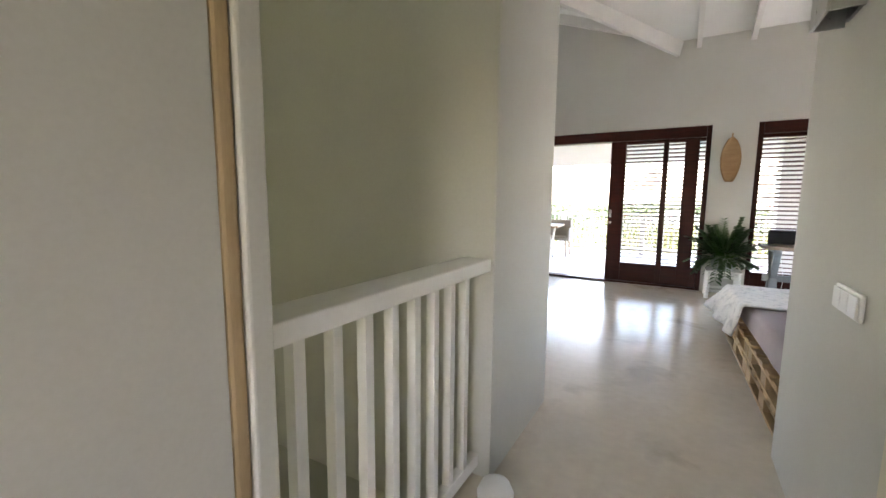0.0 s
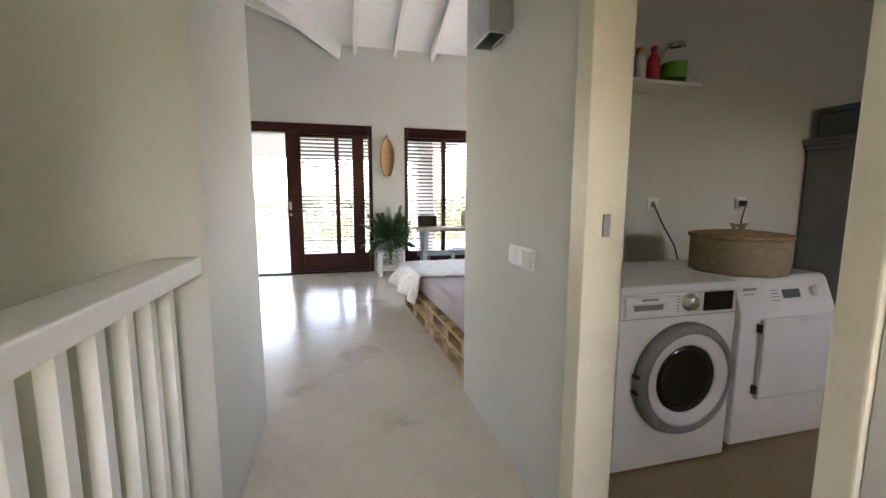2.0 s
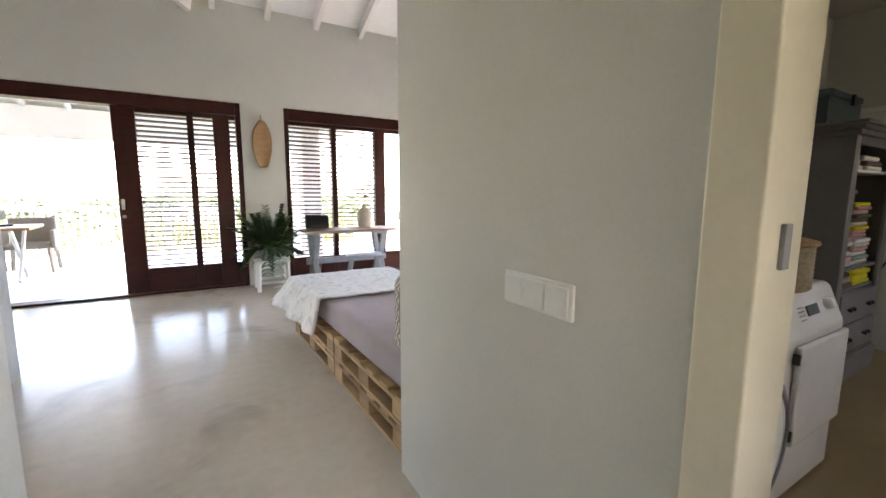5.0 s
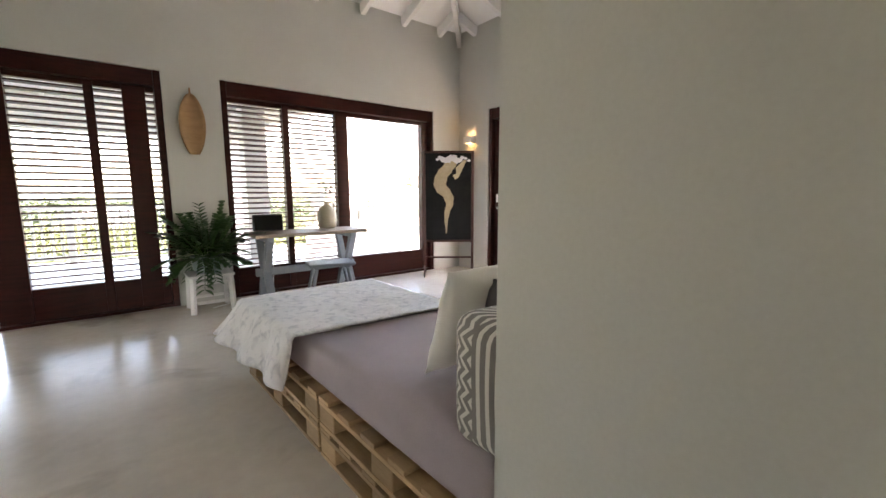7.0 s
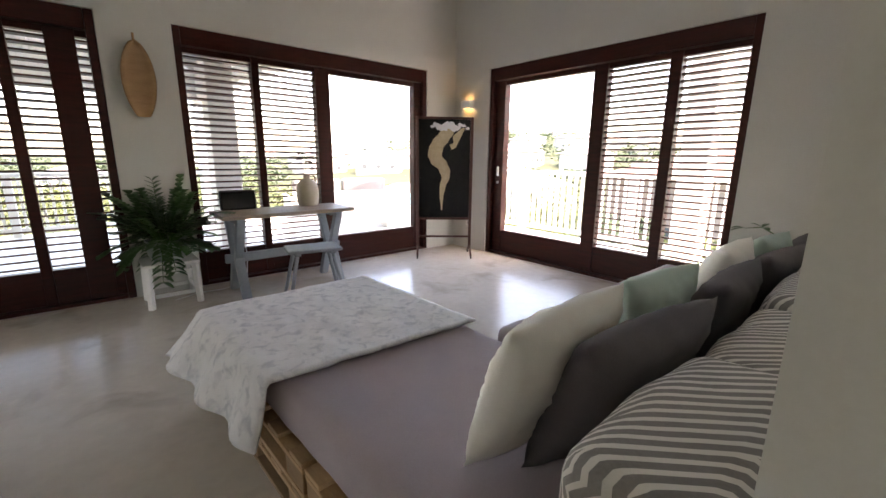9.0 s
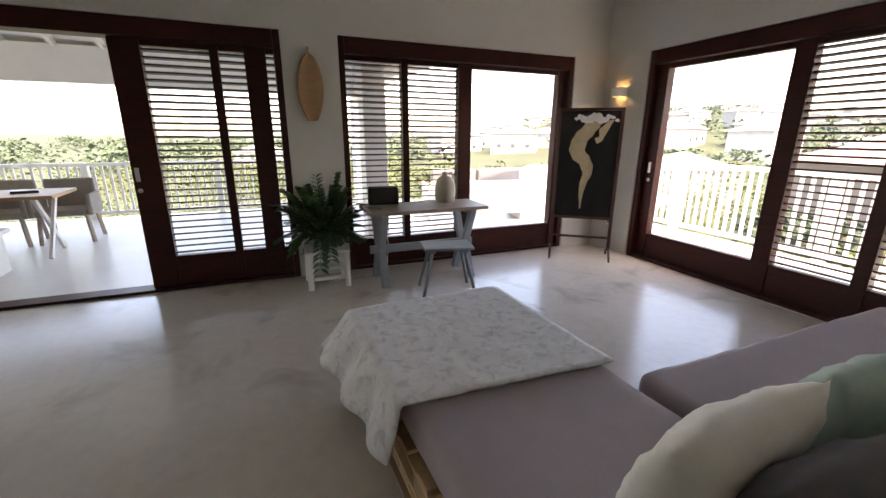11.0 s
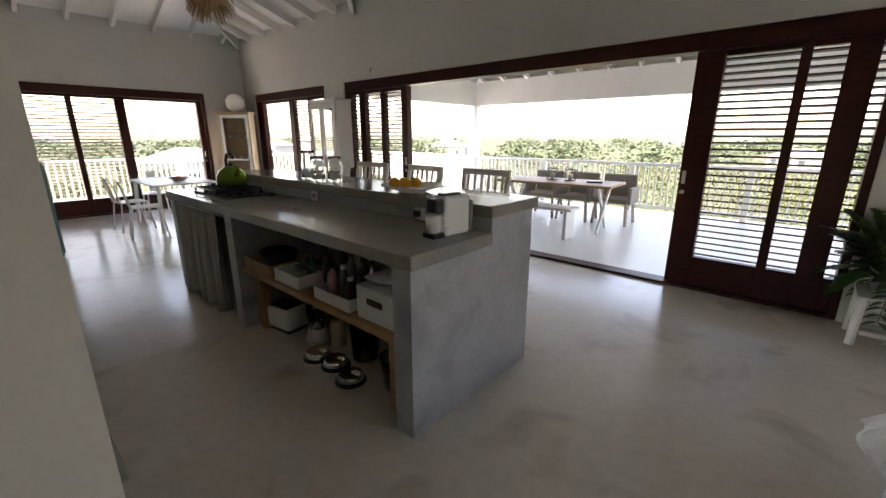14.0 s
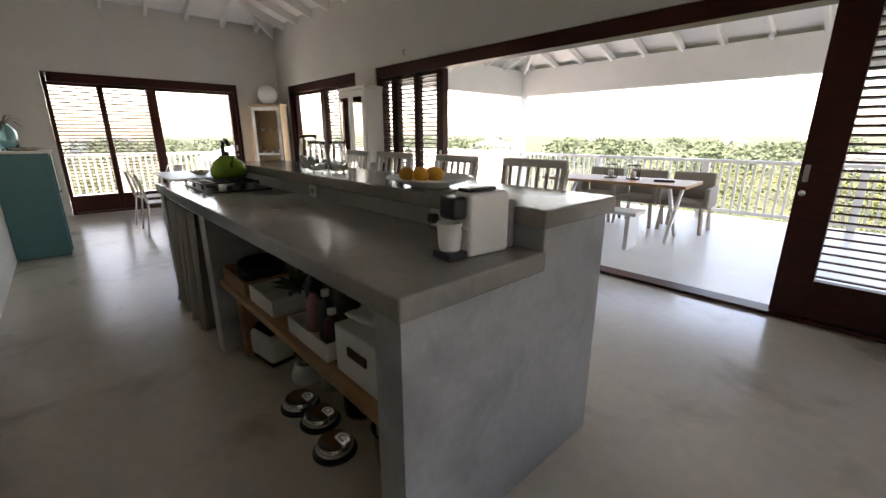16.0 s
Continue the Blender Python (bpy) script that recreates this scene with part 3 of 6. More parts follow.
SWY, SWZ = 2.065, 0.975
sw = thing("light_switch", "white triple light switch on the corridor wall", "switch", pose(XC, SWY, SWZ, 0, 0, -90))
bm = B()
round_box(bm, -0.115, 0.115, -0.012, -0.001, -0.042, 0.042, 0.004)
part("plate", bm, PLASTIC, sw)
for k in range(3):
    bm = B()
    round_box(bm, -0.106 + 0.072 * k, -0.038 + 0.072 * k, -0.02, -0.0125, -0.034, 0.034, 0.003)
    part("rocker", bm, PLASTIC, sw)
lamp = thing("wall_lamp", "brushed steel box wall lamp, switched off", "lamp", pose(XC, 2.33, 1.97, 0, 0, -90))
for name, dims in (("back_plate", (-0.11, 0.11, -0.012, -0.001, -0.04, 0.1)), ("front_plate", (-0.11, 0.11, -0.11, -0.1, -0.06, 0.13)), ("side", (-0.11, -0.1, -0.1, -0.012, -0.06, 0.13)), ("side", (0.1, 0.11, -0.1, -0.012, -0.06, 0.13))):
    bm = B()
    bx(bm, *dims, 0.002)
    part(name, bm, STEEL, lamp)
df = thing("door_frame", "cream painted door frame with a steel latch plate", "door frame", kind="structure")
for y0, y1 in ((1.618, 1.70), (0.902, 0.955)):
    bm = B()
    bx(bm, XC - 0.012, XC + 0.132, y0, y1, 0.0, 2.1, 0.004)
    part("jamb", bm, CREAM, df)
bm = B()
bx(bm, XC - 0.012, XC + 0.145, 0.956, 1.617, 2.0, 2.098, 0.004)
part("head", bm, CREAM, df)
bm = B()
bx(bm, XC + 0.05, XC + 0.075, 1.611, 1.6185, 1.1, 1.17, 0.002)
part("latch_plate", bm, GREY_PL, df, "steel latch plate")
bm = B()
lathe(bm, [(0.0, 0), (0.06, 0), (0.075, 0.02), (0.078, 0.05), (0.06, 0.09), (0.02, 0.105), (0.0, 0.106)], n=28)
single("door_stop", bm, PLASTIC, "round white door stop on the floor", "door stop", m=pose(-0.28, 1.85, 0), smooth=True)

# ---------------------------------------------------------------- laundry
LF = 0.0355


def ring(bm, profile, x, z):
    """A turned ring standing on the front of a machine."""
    lathe(bm, profile, n=56)
    bmesh.ops.transform(bm, matrix=pose(x, 0, z, 90), verts=bm.verts[:])
    return bm


def washer(m):
    w = thing("washing_machine", "white front-loading washing machine with a dark round door", "washing machine", m)
    bm = B()
    round_box(bm, -0.30, 0.30, 0.0, 0.58, 0.02, 0.79, 0.012)
    part("body", bm, ENAMEL, w)
    bm = B()
    round_box(bm, -0.302, 0.302, -0.004, 0.585, 0.792, 0.83, 0.009)
    part("top_panel", bm, ENAMEL, w)
    for x in (-0.25, 0.25):
        for y in (0.06, 0.5):
            bm = B()
            lathe(bm, [(0.02, 0), (0.02, 0.02)], (x, y, 0), 10)
            part("foot", bm, BLACK, w)
    cx, cz = 0.03, 0.42
    bm = ring(B(), [(0.205, 0.0), (0.205, 0.042), (0.216, 0.046), (0.238, 0.038), (0.246, 0.022), (0.246, 0.0), (0.205, 0.0)], cx, cz)
    door = part("door_ring", bm, GREY_PL, w, "grey plastic door ring", True)
    bm = ring(B(), [(0.148, 0.002), (0.15, 0.024), (0.158, 0.03), (0.19, 0.038), (0.204, 0.04), (0.204, 0.002), (0.148, 0.002)], cx, cz)
    part("inner_ring", bm, ENAMEL, door, "white inner ring", True)
    bm = ring(B(), [(0.0, 0.004), (0.06, 0.006), (0.11, 0.012), (0.147, 0.024), (0.147, 0.001), (0.0, 0.001)], cx, cz)
    part("door_glass", bm, SCREEN, door, "dark hollow door glass", True)
    for dz in (-0.035, 0.035):
        bm = B()
        bx(bm, cx - 0.252, cx - 0.236, -0.03, -0.001, cz + dz - 0.008, cz + dz + 0.008, 0.002)
        part("hinge", bm, BLACK, door)
    bm = B()
    bx(bm, -0.29, 0.295, -0.002, 0.001, 0.692, 0.6945)
    part("panel_joint", bm, GREY_PL, w)
    bm = B()
    round_box(bm, -0.275, -0.04, -0.005, 0.001, 0.705, 0.785, 0.002)
    drawer = part("drawer", bm, ENAMEL, w)
    bm = B()
    bx(bm, -0.235, -0.095, -0.0075, -0.0052, 0.728, 0.752, 0.001)
    part("drawer_grip", bm, GREY_PL, drawer)
    bm = B()
    bx(bm, -0.245, -0.085, -0.013, -0.0052, 0.752, 0.757, 0.001)
    part("drawer_lip", bm, ENAMEL, drawer)
    bm = ring(B(), [(0.0, 0.03), (0.026, 0.03), (0.03, 0.026), (0.031, 0.008), (0.037, 0.006), (0.037, 0.0), (0.0, 0.0)], 0.04, 0.75)
    part("dial", bm, CHROME, w, "silver dial", True)
    for k in range(6):
        for x in (-0.022, 0.09):
            bm = B()
            bx(bm, x, x + 0.012, -0.0025, 0.001, 0.712 + 0.013 * k, 0.715 + 0.013 * k)
            part("mark", bm, GREY_PL, w)
    bm = B()
    bx(bm, 0.115, 0.268, -0.006, 0.001, 0.707, 0.79, 0.003)
    part("display", bm, SCREEN, w, "black display")
    bm = B()
    bx(bm, -0.2, -0.12, -0.0065, -0.0052, 0.768, 0.776)
    part("mark", bm, GREY_PL, drawer)
    return w


washer(pose(1.44, 1.883, LF))
dr = thing("tumble_dryer", "white tumble dryer with a square door and slanted panel", "dryer", pose(2.115, 1.925, LF))
bm = B()
prof = [(0.0, 0.02), (0.0, 0.66), (0.055, 0.80), (0.075, 0.815), (0.6, 0.815), (0.6, 0.02)]
vl = [[bm.verts.new((x, y, z)) for y, z in prof] for x in (-0.293, 0.293)]
bm.faces.new(vl[0])
bm.faces.new(vl[1][::-1])
for k in range(len(prof)):
    bm.faces.new((vl[0][k], vl[0][k - 1], vl[1][k - 1], vl[1][k]))
bmesh.ops.bevel(bm, geom=bm.edges[:], offset=0.008, segments=2, profile=0.5, affect="EDGES")
part("body", bm, ENAMEL, dr)
for x in (-0.24, 0.24):
    for y in (0.06, 0.52):
        bm = B()
        lathe(bm, [(0.02, 0), (0.02, 0.02)], (x, y, 0), 10)
        part("foot", bm, BLACK, dr)
bm = B()
round_box(bm, -0.185, 0.28, -0.026, -0.001, 0.245, 0.635, 0.012)
d = part("door", bm, ENAMEL, dr)
for z in (0.275, 0.57):
    bm = B()
    bx(bm, -0.2, -0.186, -0.024, -0.002, z, z + 0.04, 0.002)
    part("hinge", bm, BLACK, d)
SLANT = pose(0, 0, 0.66, -21.5)
for name, dims, mt in (("display", (-0.02, 0.085, -0.004, 0.001, 0.06, 0.1), DARKBLUE), ("mark", (-0.25, -0.17, -0.0025, 0.001, 0.105, 0.117), GREY_PL), ("mark", (-0.25, -0.19, -0.0025, 0.001, 0.085, 0.089), GREY_PL)):
    bm = B()
    bx(bm, *dims, 0.001, SLANT)
    part(name, bm, mt, dr)
for k in range(4):
    bm = B()
    bx(bm, -0.09, -0.045, -0.0025, 0.001, 0.05 + 0.016 * k, 0.054 + 0.016 * k, 0, SLANT)
    part("mark", bm, GREY_PL, dr)
bm = B()
lathe(bm, [(0.0, 0.024), (0.021, 0.024), (0.025, 0.0), (0.0, 0.0)], n=24)
bmesh.ops.transform(bm, matrix=SLANT @ pose(0.175, 0, 0.085, 90), verts=bm.verts[:])
part("dial", bm, PLASTIC, dr, "white dial", True)

bk = thing("basket", "flat round lidded seagrass basket on the dryer", "basket", pose(2.05, 2.16, LF + 0.8155))
bm = B()
lathe(bm, [(0.0, 0), (0.205, 0)] + [(0.213 + (0.005 if k % 2 else 0), 0.004 + 0.0076 * k) for k in range(22)] + [(0.2, 0.172), (0.0, 0.172)], n=56)
part("body", bm, SEAGRASS, bk)
bm = B()
lathe(bm, [(0.0, 0.173), (0.225, 0.173), (0.229, 0.18), (0.226, 0.187)] + [(0.215 - 0.02 * k, 0.19 + 0.0022 * k + 0.003 * (k % 2)) for k in range(10)] + [(0.0, 0.213)], n=56)
lid = part("lid", bm, WICKER, bk, "woven lid")
bm = B()
for k in range(3):
    tube(bm, [(0.02 * math.cos(k * 2.1), 0.02 * math.sin(k * 2.1), 0.208), (0.035 * math.cos(k * 2.1 + 0.8), 0.03 * math.sin(k * 2.1), 0.24), (0.01 * math.cos(k), 0.01, 0.23)], 0.009, 6)
part("knot", bm, SEAGRASS, lid)

CAB = pose(3.30, 2.195, LF)
cb = thing("linen_cabinet", "grey painted cabinet with open shelves and two drawers", "cabinet", CAB)
CW, CD, CH = 0.80, 0.55, 1.52
for name, dims in (("side", (0, 0.03, 0, CD, 0.171, CH)), ("side", (CW - 0.03, CW, 0, CD, 0.171, CH)), ("plinth", (-0.015, CW + 0.015, -0.015, CD, 0, 0.15)), ("plinth_cap", (-0.01, CW + 0.01, -0.01, CD, 0.151, 0.17)), ("frame", (0.03, 0.08, 0, 0.02, 0.171, CH)), ("frame", (CW - 0.08, CW - 0.03, 0, 0.02, 0.171, CH)), ("frieze", (0.081, CW - 0.081, 0, 0.02, CH - 0.05, CH)), ("top", (-0.02, CW + 0.02, -0.02, CD, CH, CH + 0.03)), ("cornice", (-0.04, CW + 0.04, -0.04, CD, CH + 0.031, CH + 0.055)), ("cornice", (-0.055, CW + 0.055, -0.055, CD, CH + 0.056, CH + 0.075))):
    bm = B()
    bx(bm, *dims, 0.005)
    part(name, bm, GREYCAB, cb)
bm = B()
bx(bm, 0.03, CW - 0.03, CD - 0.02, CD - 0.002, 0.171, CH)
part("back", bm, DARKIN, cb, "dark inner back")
for z in (0.58, 0.715, 1.315):
    bm = B()
    bx(bm, 0.03, CW - 0.03, 0.022, CD - 0.021, z, z + 0.018, 0.002)
    part("shelf", bm, WHITE if z > 1 else GREYCAB, cb)
for z in (0.185, 0.385):
    bm = B()
    bx(bm, 0.082, CW - 0.082, -0.006, 0.03, z, z + 0.19, 0.004)
    dw = part("drawer", bm, GREYCAB, cb)
    for x in (0.2, 0.26, CW - 0.26, CW - 0.2):
        bm = B()
        lathe(bm, [(0.0, 0.028), (0.013, 0.024), (0.013, 0.012), (0.006, 0.0), (0, 0)], n=12)
        bmesh.ops.transform(bm, matrix=pose(x, -0.006, z + 0.095, 90), verts=bm.verts[:])
        part("knob", bm, BLACK, dw, "black knob")


def folded(x0, x1, y0, y1, z, n, mats, label, step=0.032):
    t = thing("folded_linen", label, "linen", CAB)
    for k in range(n):
        bm = B()
        j = random.uniform(-0.015, 0.015)
        round_box(bm, x0 + j, x1 + j, y0 + random.uniform(0, 0.02), y1, z + k * step, z + (k + 0.94) * step, 0.011)
        part("cloth", bm, mats[k % len(mats)], t)


folded(0.1, 0.36, 0.04, 0.42, 0.734, 6, [CLOTH, PINK, CLOTH, DARKCLOTH], "stack of folded towels on a cabinet shelf")
folded(0.1, 0.33, 0.05, 0.42, 0.927, 12, [DARKCLOTH, GREYCAB, DARKCLOTH, PIL_D], "stack of dark folded clothes on a cabinet shelf", 0.029)
folded(0.39, 0.68, 0.04, 0.42, 0.734, 6, [CLOTH, PIL_M, CLOTH, PINK, CLOTH], "stack of pale folded clothes on a shelf", 0.028)
folded(0.42, 0.69, 0.06, 0.42, 0.903, 9, [PINK, PINK, YELLOW, PIL_W, DARKCLOTH, PIL_D], "stack of pink and yellow folded clothes on a shelf", 0.026)
folded(0.11, 0.36, 0.04, 0.42, 1.334, 2, [CLOTH, PIL_W], "folded white sheets on the upper shelf")
folded(0.39, 0.68, 0.04, 0.42, 1.334, 3, [CLOTH, DARKCLOTH, CLOTH], "folded sheets on the upper shelf")
folded(0.1, 0.37, 0.03, 0.42, 0.599, 3, [DARKCLOTH, GREY_PL], "patterned folded cloth in the lowest shelf")
folded(0.4, 0.7, 0.03, 0.42, 0.599, 3, [YELLOW], "folded yellow cloth in the lowest shelf")
tk = thing("trunk", "dark blue painted tin trunk on the cabinet", "trunk", pose(3.31, 2.335, LF + CH + 0.0755))
bm = B()
round_box(bm, 0, 0.52, 0, 0.36, 0, 0.165, 0.01)
part("body", bm, DARKBLUE, tk)
bm = B()
round_box(bm, -0.006, 0.526, -0.006, 0.366, 0.167, 0.205, 0.008)
part("lid", bm, DARKBLUE, tk)
bm = B()
bx(bm, 0.3, 0.335, -0.022, -0.007, 0.135, 0.2, 0.003)
part("clasp", bm, BLACK, tk)
bm = B()
bx(bm, 0.92, 2.12, 2.53, 2.757, 1.86, 1.88, 0.003)
sh = single("wall_shelf", bm, WHITE, "white wall shelf above the washing machine", "shelf")


def bottle(name, m, r, h, material, label, cap=BLACK, category="bottle"):
    t = thing(name, label, category, m)
    bm = B()
    lathe(bm, [(0, 0), (r, 0), (r, h * 0.62), (r * 0.85, h * 0.72), (r * 0.4, h * 0.82), (r * 0.4, h * 0.88), (0, h * 0.88)], n=18)
    part("body", bm, material, t, "", True)
    bm = B()
    lathe(bm, [(0, h * 0.88), (r * 0.5, h * 0.88), (r * 0.5, h), (0, h)], n=14)
    part("cap", bm, cap, t)
    return t


jar = thing("storage_jar", "clear glass storage jar with a green label", "jar", pose(2.02, 2.64, 1.881))
bm = B()
lathe(bm, [(0, 0), (0.065, 0), (0.068, 0.02), (0.068, 0.17), (0.052, 0.2), (0.052, 0.22), (0.0, 0.22)], n=28)
part("body", bm, CLEAR, jar, "", True)
bm = B()
lathe(bm, [(0.0695, 0.04), (0.0695, 0.13)], n=28)
bmesh.ops.delete(bm, geom=[f for f in bm.faces if len(f.verts) > 4], context="FACES_ONLY")
part("label", bm, GREENL, jar)
bm = B()
lathe(bm, [(0, 0.221), (0.056, 0.221), (0.056, 0.24), (0, 0.245)], n=24)
part("lid", bm, CHROME, jar)
bottle("bottle", pose(1.88, 2.65, 1.881), 0.035, 0.22, RED, "red bottle of cleaner on the wall shelf", RED)
bottle("bottle", pose(1.78, 2.65, 1.881), 0.04, 0.2, PLASTIC, "white bottle of cleaner on the wall shelf", ORANGE)
bottle("bottle", pose(1.66, 2.64, 1.881), 0.04, 0.25, DARKCLOTH, "brown bottle on the wall shelf")
bm = B()
round_box(bm, 1.34, 1.56, 2.56, 2.72, 1.881, 2.22, 0.01)
single("storage_box", bm, BLACK, "dark box on the wall shelf", "box")


def socket(m, plug=False, label="white plastic socket on the wall"):
    t = thing("wall_socket", label, "socket", m)
    bm = B()
    round_box(bm, -0.04, 0.04, -0.012, -0.001, -0.04, 0.04, 0.004)
    part("plate", bm, PLASTIC, t)
    bm = B()
    lathe(bm, [(0, 0.002), (0.018, 0.002), (0.019, 0.0), (0, 0)], n=20)
    bmesh.ops.transform(bm, matrix=pose(0, -0.012, 0, 90), verts=bm.verts[:])
    part("well", bm, GREY_PL, t)
    if plug:
        bm = B()
        round_box(bm, -0.02, 0.02, -0.05, -0.0145, -0.02, 0.02, 0.008)
        part("plug", bm, BLACK, t, "black plug")
    return t


socket(pose(2.03, 2.76, 1.18), False)
socket(pose(2.745, 2.76, 1.186), True, "wall socket with a black plug")
for pts, label in (([(2.03, 2.735, 1.17), (2.09, 2.72, 1.05), (2.17, 2.7, 0.92), (2.2, 2.68, 0.8), (2.2, 2.65, 0.7)], "grey washing machine cable"), ([(2.745, 2.71, 1.17), (2.735, 2.72, 1.08), (2.7, 2.7, 0.95), (2.6, 2.66, 0.8)], "black dryer cable")):
    bm = B()
    tube(bm, pts, 0.005, 6)
    single("cable", bm, BLACK, label + " hanging on the wall", "cable", smooth=True)
bm = B()
tube(bm, [(4.505, 2.22, 0.75), (4.49, 2.26, 0.72), (4.5, 2.31, 0.62), (4.5, 2.3, 0.45), (4.48, 2.4, 0.32), (4.46, 2.42, 0.2), (4.4, 2.45, 0.045)], 0.006, 8)
single("cable", bm, BLACK, "black cable hanging beside the grey cabinet", "cable", smooth=True)
socket(pose(4.55, 2.22, 0.75, 0, 0, -90), True, "wall socket with a black plug")
mt_ = thing("meter_cabinet", "off-white meter cabinet door in the laundry wall", "cabinet", pose(4.549, 2.2, 1.2, 0, 0, -90))
for name, dims in (("frame", (-0.42, 0.7, -0.012, -0.001, 0.64, 0.68)), ("frame", (-0.42, -0.38, -0.012, -0.001, 0, 0.639)), ("frame", (-0.379, 0.7, -0.012, -0.001, 0, 0.03)), ("door", (-0.375, 0.695, -0.008, -0.001, 0.035, 0.635))):
    bm = B()
    bx(bm, *dims, 0.002)
    part(name, bm, WHITE, mt_)

# ---------------------------------------------------------------- the pallet sofa


def pallet(x0, x1, y0, y1, z0, label, turn=None):
    """A wooden pallet: boards along y on blocks, boards along x between."""
    t = thing("pallet", label, "pallet", (turn @ pose(x0, y0, z0)) if turn else pose(x0, y0, z0), "pallets of the sofa")
    w, l = x1 - x0, y1 - y0
    for fx in (0.0, 0.5, 1.0):
        c = 0.05 + fx * (w - 0.1)
        for z in (0.0, 0.1):
            bm = B()
            bx(bm, c - 0.05, c + 0.05, 0, l, z, z + 0.02, 0.003)
            part("stringer", bm, PALLET, t)
        for fy in (0.0, 0.5, 1.0):
            cy = 0.072 + fy * (l - 0.144)
            bm = B()
            bx(bm, c - 0.048, c + 0.048, cy - 0.07, cy + 0.07, 0.0205, 0.0995, 0.004)
            part("block", bm, PALLET, t)
    n = max(4, int(l / 0.17))
    for k in range(n):
        cy = 0.05 + k * (l - 0.1) / (n - 1)
        bm = B()
        bx(bm, 0, w, cy - 0.048, cy + 0.048, 0.1205, 0.14, 0.003)
        part("deck_board", bm, PALLET, t)


X1, X2, Y1, Y2 = 0.805, 1.70, 2.92, 5.04
CHAISE = pose(X1, 4.0, 0) @ pose(0, 0, 0, 0, 0, 2.0) @ pose(-X1, -4.0, 0)   # the chaise stands slightly askew
for z in (0.0, 0.1415):
    pallet(X1, X2, Y1, 3.94, z, "raw pine pallet stacked as a sofa base", CHAISE)
    pallet(X1, X2, 3.96, Y2, z, "raw pine pallet stacked as a sofa base", CHAISE)
    pallet(1.78, 2.74, 2.89, 4.0, z, "raw pine pallet stacked as a sofa base")
    pallet(2.76, 3.7, 2.89, 4.0, z, "raw pine pallet stacked as a sofa base")
pallet(3.72, 4.36, 2.89, 3.75, 0.0, "raw pine pallet used as a side table")
pallet(3.72, 4.36, 2.89, 3.75, 0.1415, "raw pine pallet used as a side table")


def soft_slab(x0, x1, y0, y1, z0, z1, amp=0.008, cell=0.05, r=0.05):
    """A mattress with rounded edges and a slightly uneven top."""
    bm = B()
    round_box(bm, x0, x1, y0, y1, z0, z1, r, 4)
    bmesh.ops.subdivide_edges(bm, edges=[e for e in bm.edges if e.calc_length() > 0.3], cuts=18, use_grid_fill=True)
    for v in bm.verts:
        if v.co.z > z0 + 0.03:
            v.co.z += amp * noise.noise(Vector((v.co.x * 3, v.co.y * 3, 1.0))) + 0.4 * amp * noise.noise(Vector((v.co.x * 14, v.co.y * 5, 4.0)))
            side = noise.noise(Vector((v.co.x * 9, v.co.y * 9, v.co.z * 3)))
            v.co.x += 0.006 * side
            v.co.y += 0.006 * side
    return bm


single("mattress", soft_slab(X1 + 0.025, X2 + 0.0, Y1 + 0.01, Y2 + 0.0, 0.283, 0.475), SHEET, "mattress in a mauve-grey fitted sheet on pallets", "mattress", m=CHAISE, smooth=True)
single("mattress", soft_slab(1.765, 3.71, 2.9, 4.02, 0.283, 0.475), SHEET, "mattress in a mauve-grey fitted sheet on pallets", "mattress", smooth=True)

# the throw over the foot of the chaise
bm = B()
nu, nv = 56, 40
grid = []
LU = [-0.30, X2 - X1 + 0.04]
for j in range(nv):
    row = []
    for i in range(nu):
        u = -0.27 + (X2 - X1 + 0.29) * i / (nu - 1)       # across, the left part hangs
        w = (Y2 - 4.20 + 0.24) * j / (nv - 1)             # towards the foot, the end hangs
        skew = 0.16 * (u + 0.2)
        x, y, z = X1 + u, 4.17 + w - skew * (1 - j / (nv - 1)) * 0.6, 0.487
        if u < -0.02:
            dz = -0.02 - u
            far = min(1, max(0, (y - 4.17) / 0.75))
            x = X1 - 0.02 - 0.022 * math.sin(y * 21) * min(1, dz * 6) - dz * (0.22 + 0.45 * far)
            z = 0.487 - dz * (1.02 - 0.3 * far)
        fy = y - (Y2 + 0.015)
        if fy > 0:
            y = Y2 + 0.02 + 0.02 + 0.02 * math.sin(x * 24) * min(1, fy * 6) + fy * 0.12
            z = min(z, 0.487 - fy * 0.98) - (0.1 * fy if u < -0.02 else 0)
            if u < -0.02:
                x += fy * 0.35
                y -= 0.04
        z += 0.006 * noise.noise(Vector((x * 7, y * 7, 0))) + 0.004 * noise.noise(Vector((x * 19, y * 19, 3)))
        row.append(bm.verts.new((x, y, z)))
    grid.append(row)
for j in range(nv - 1):
    for i in range(nu - 1):
        bm.faces.new((grid[j][i], grid[j][i + 1], grid[j + 1][i + 1], grid[j + 1][i])).smooth = True
throw = single("throw", bm, THROW, "white faded-pattern throw over the foot of the sofa", "throw", m=CHAISE, smooth=True)
sol = throw.modifiers.new("thickness", "SOLIDIFY")
sol.thickness, sol.offset = 0.012, 1


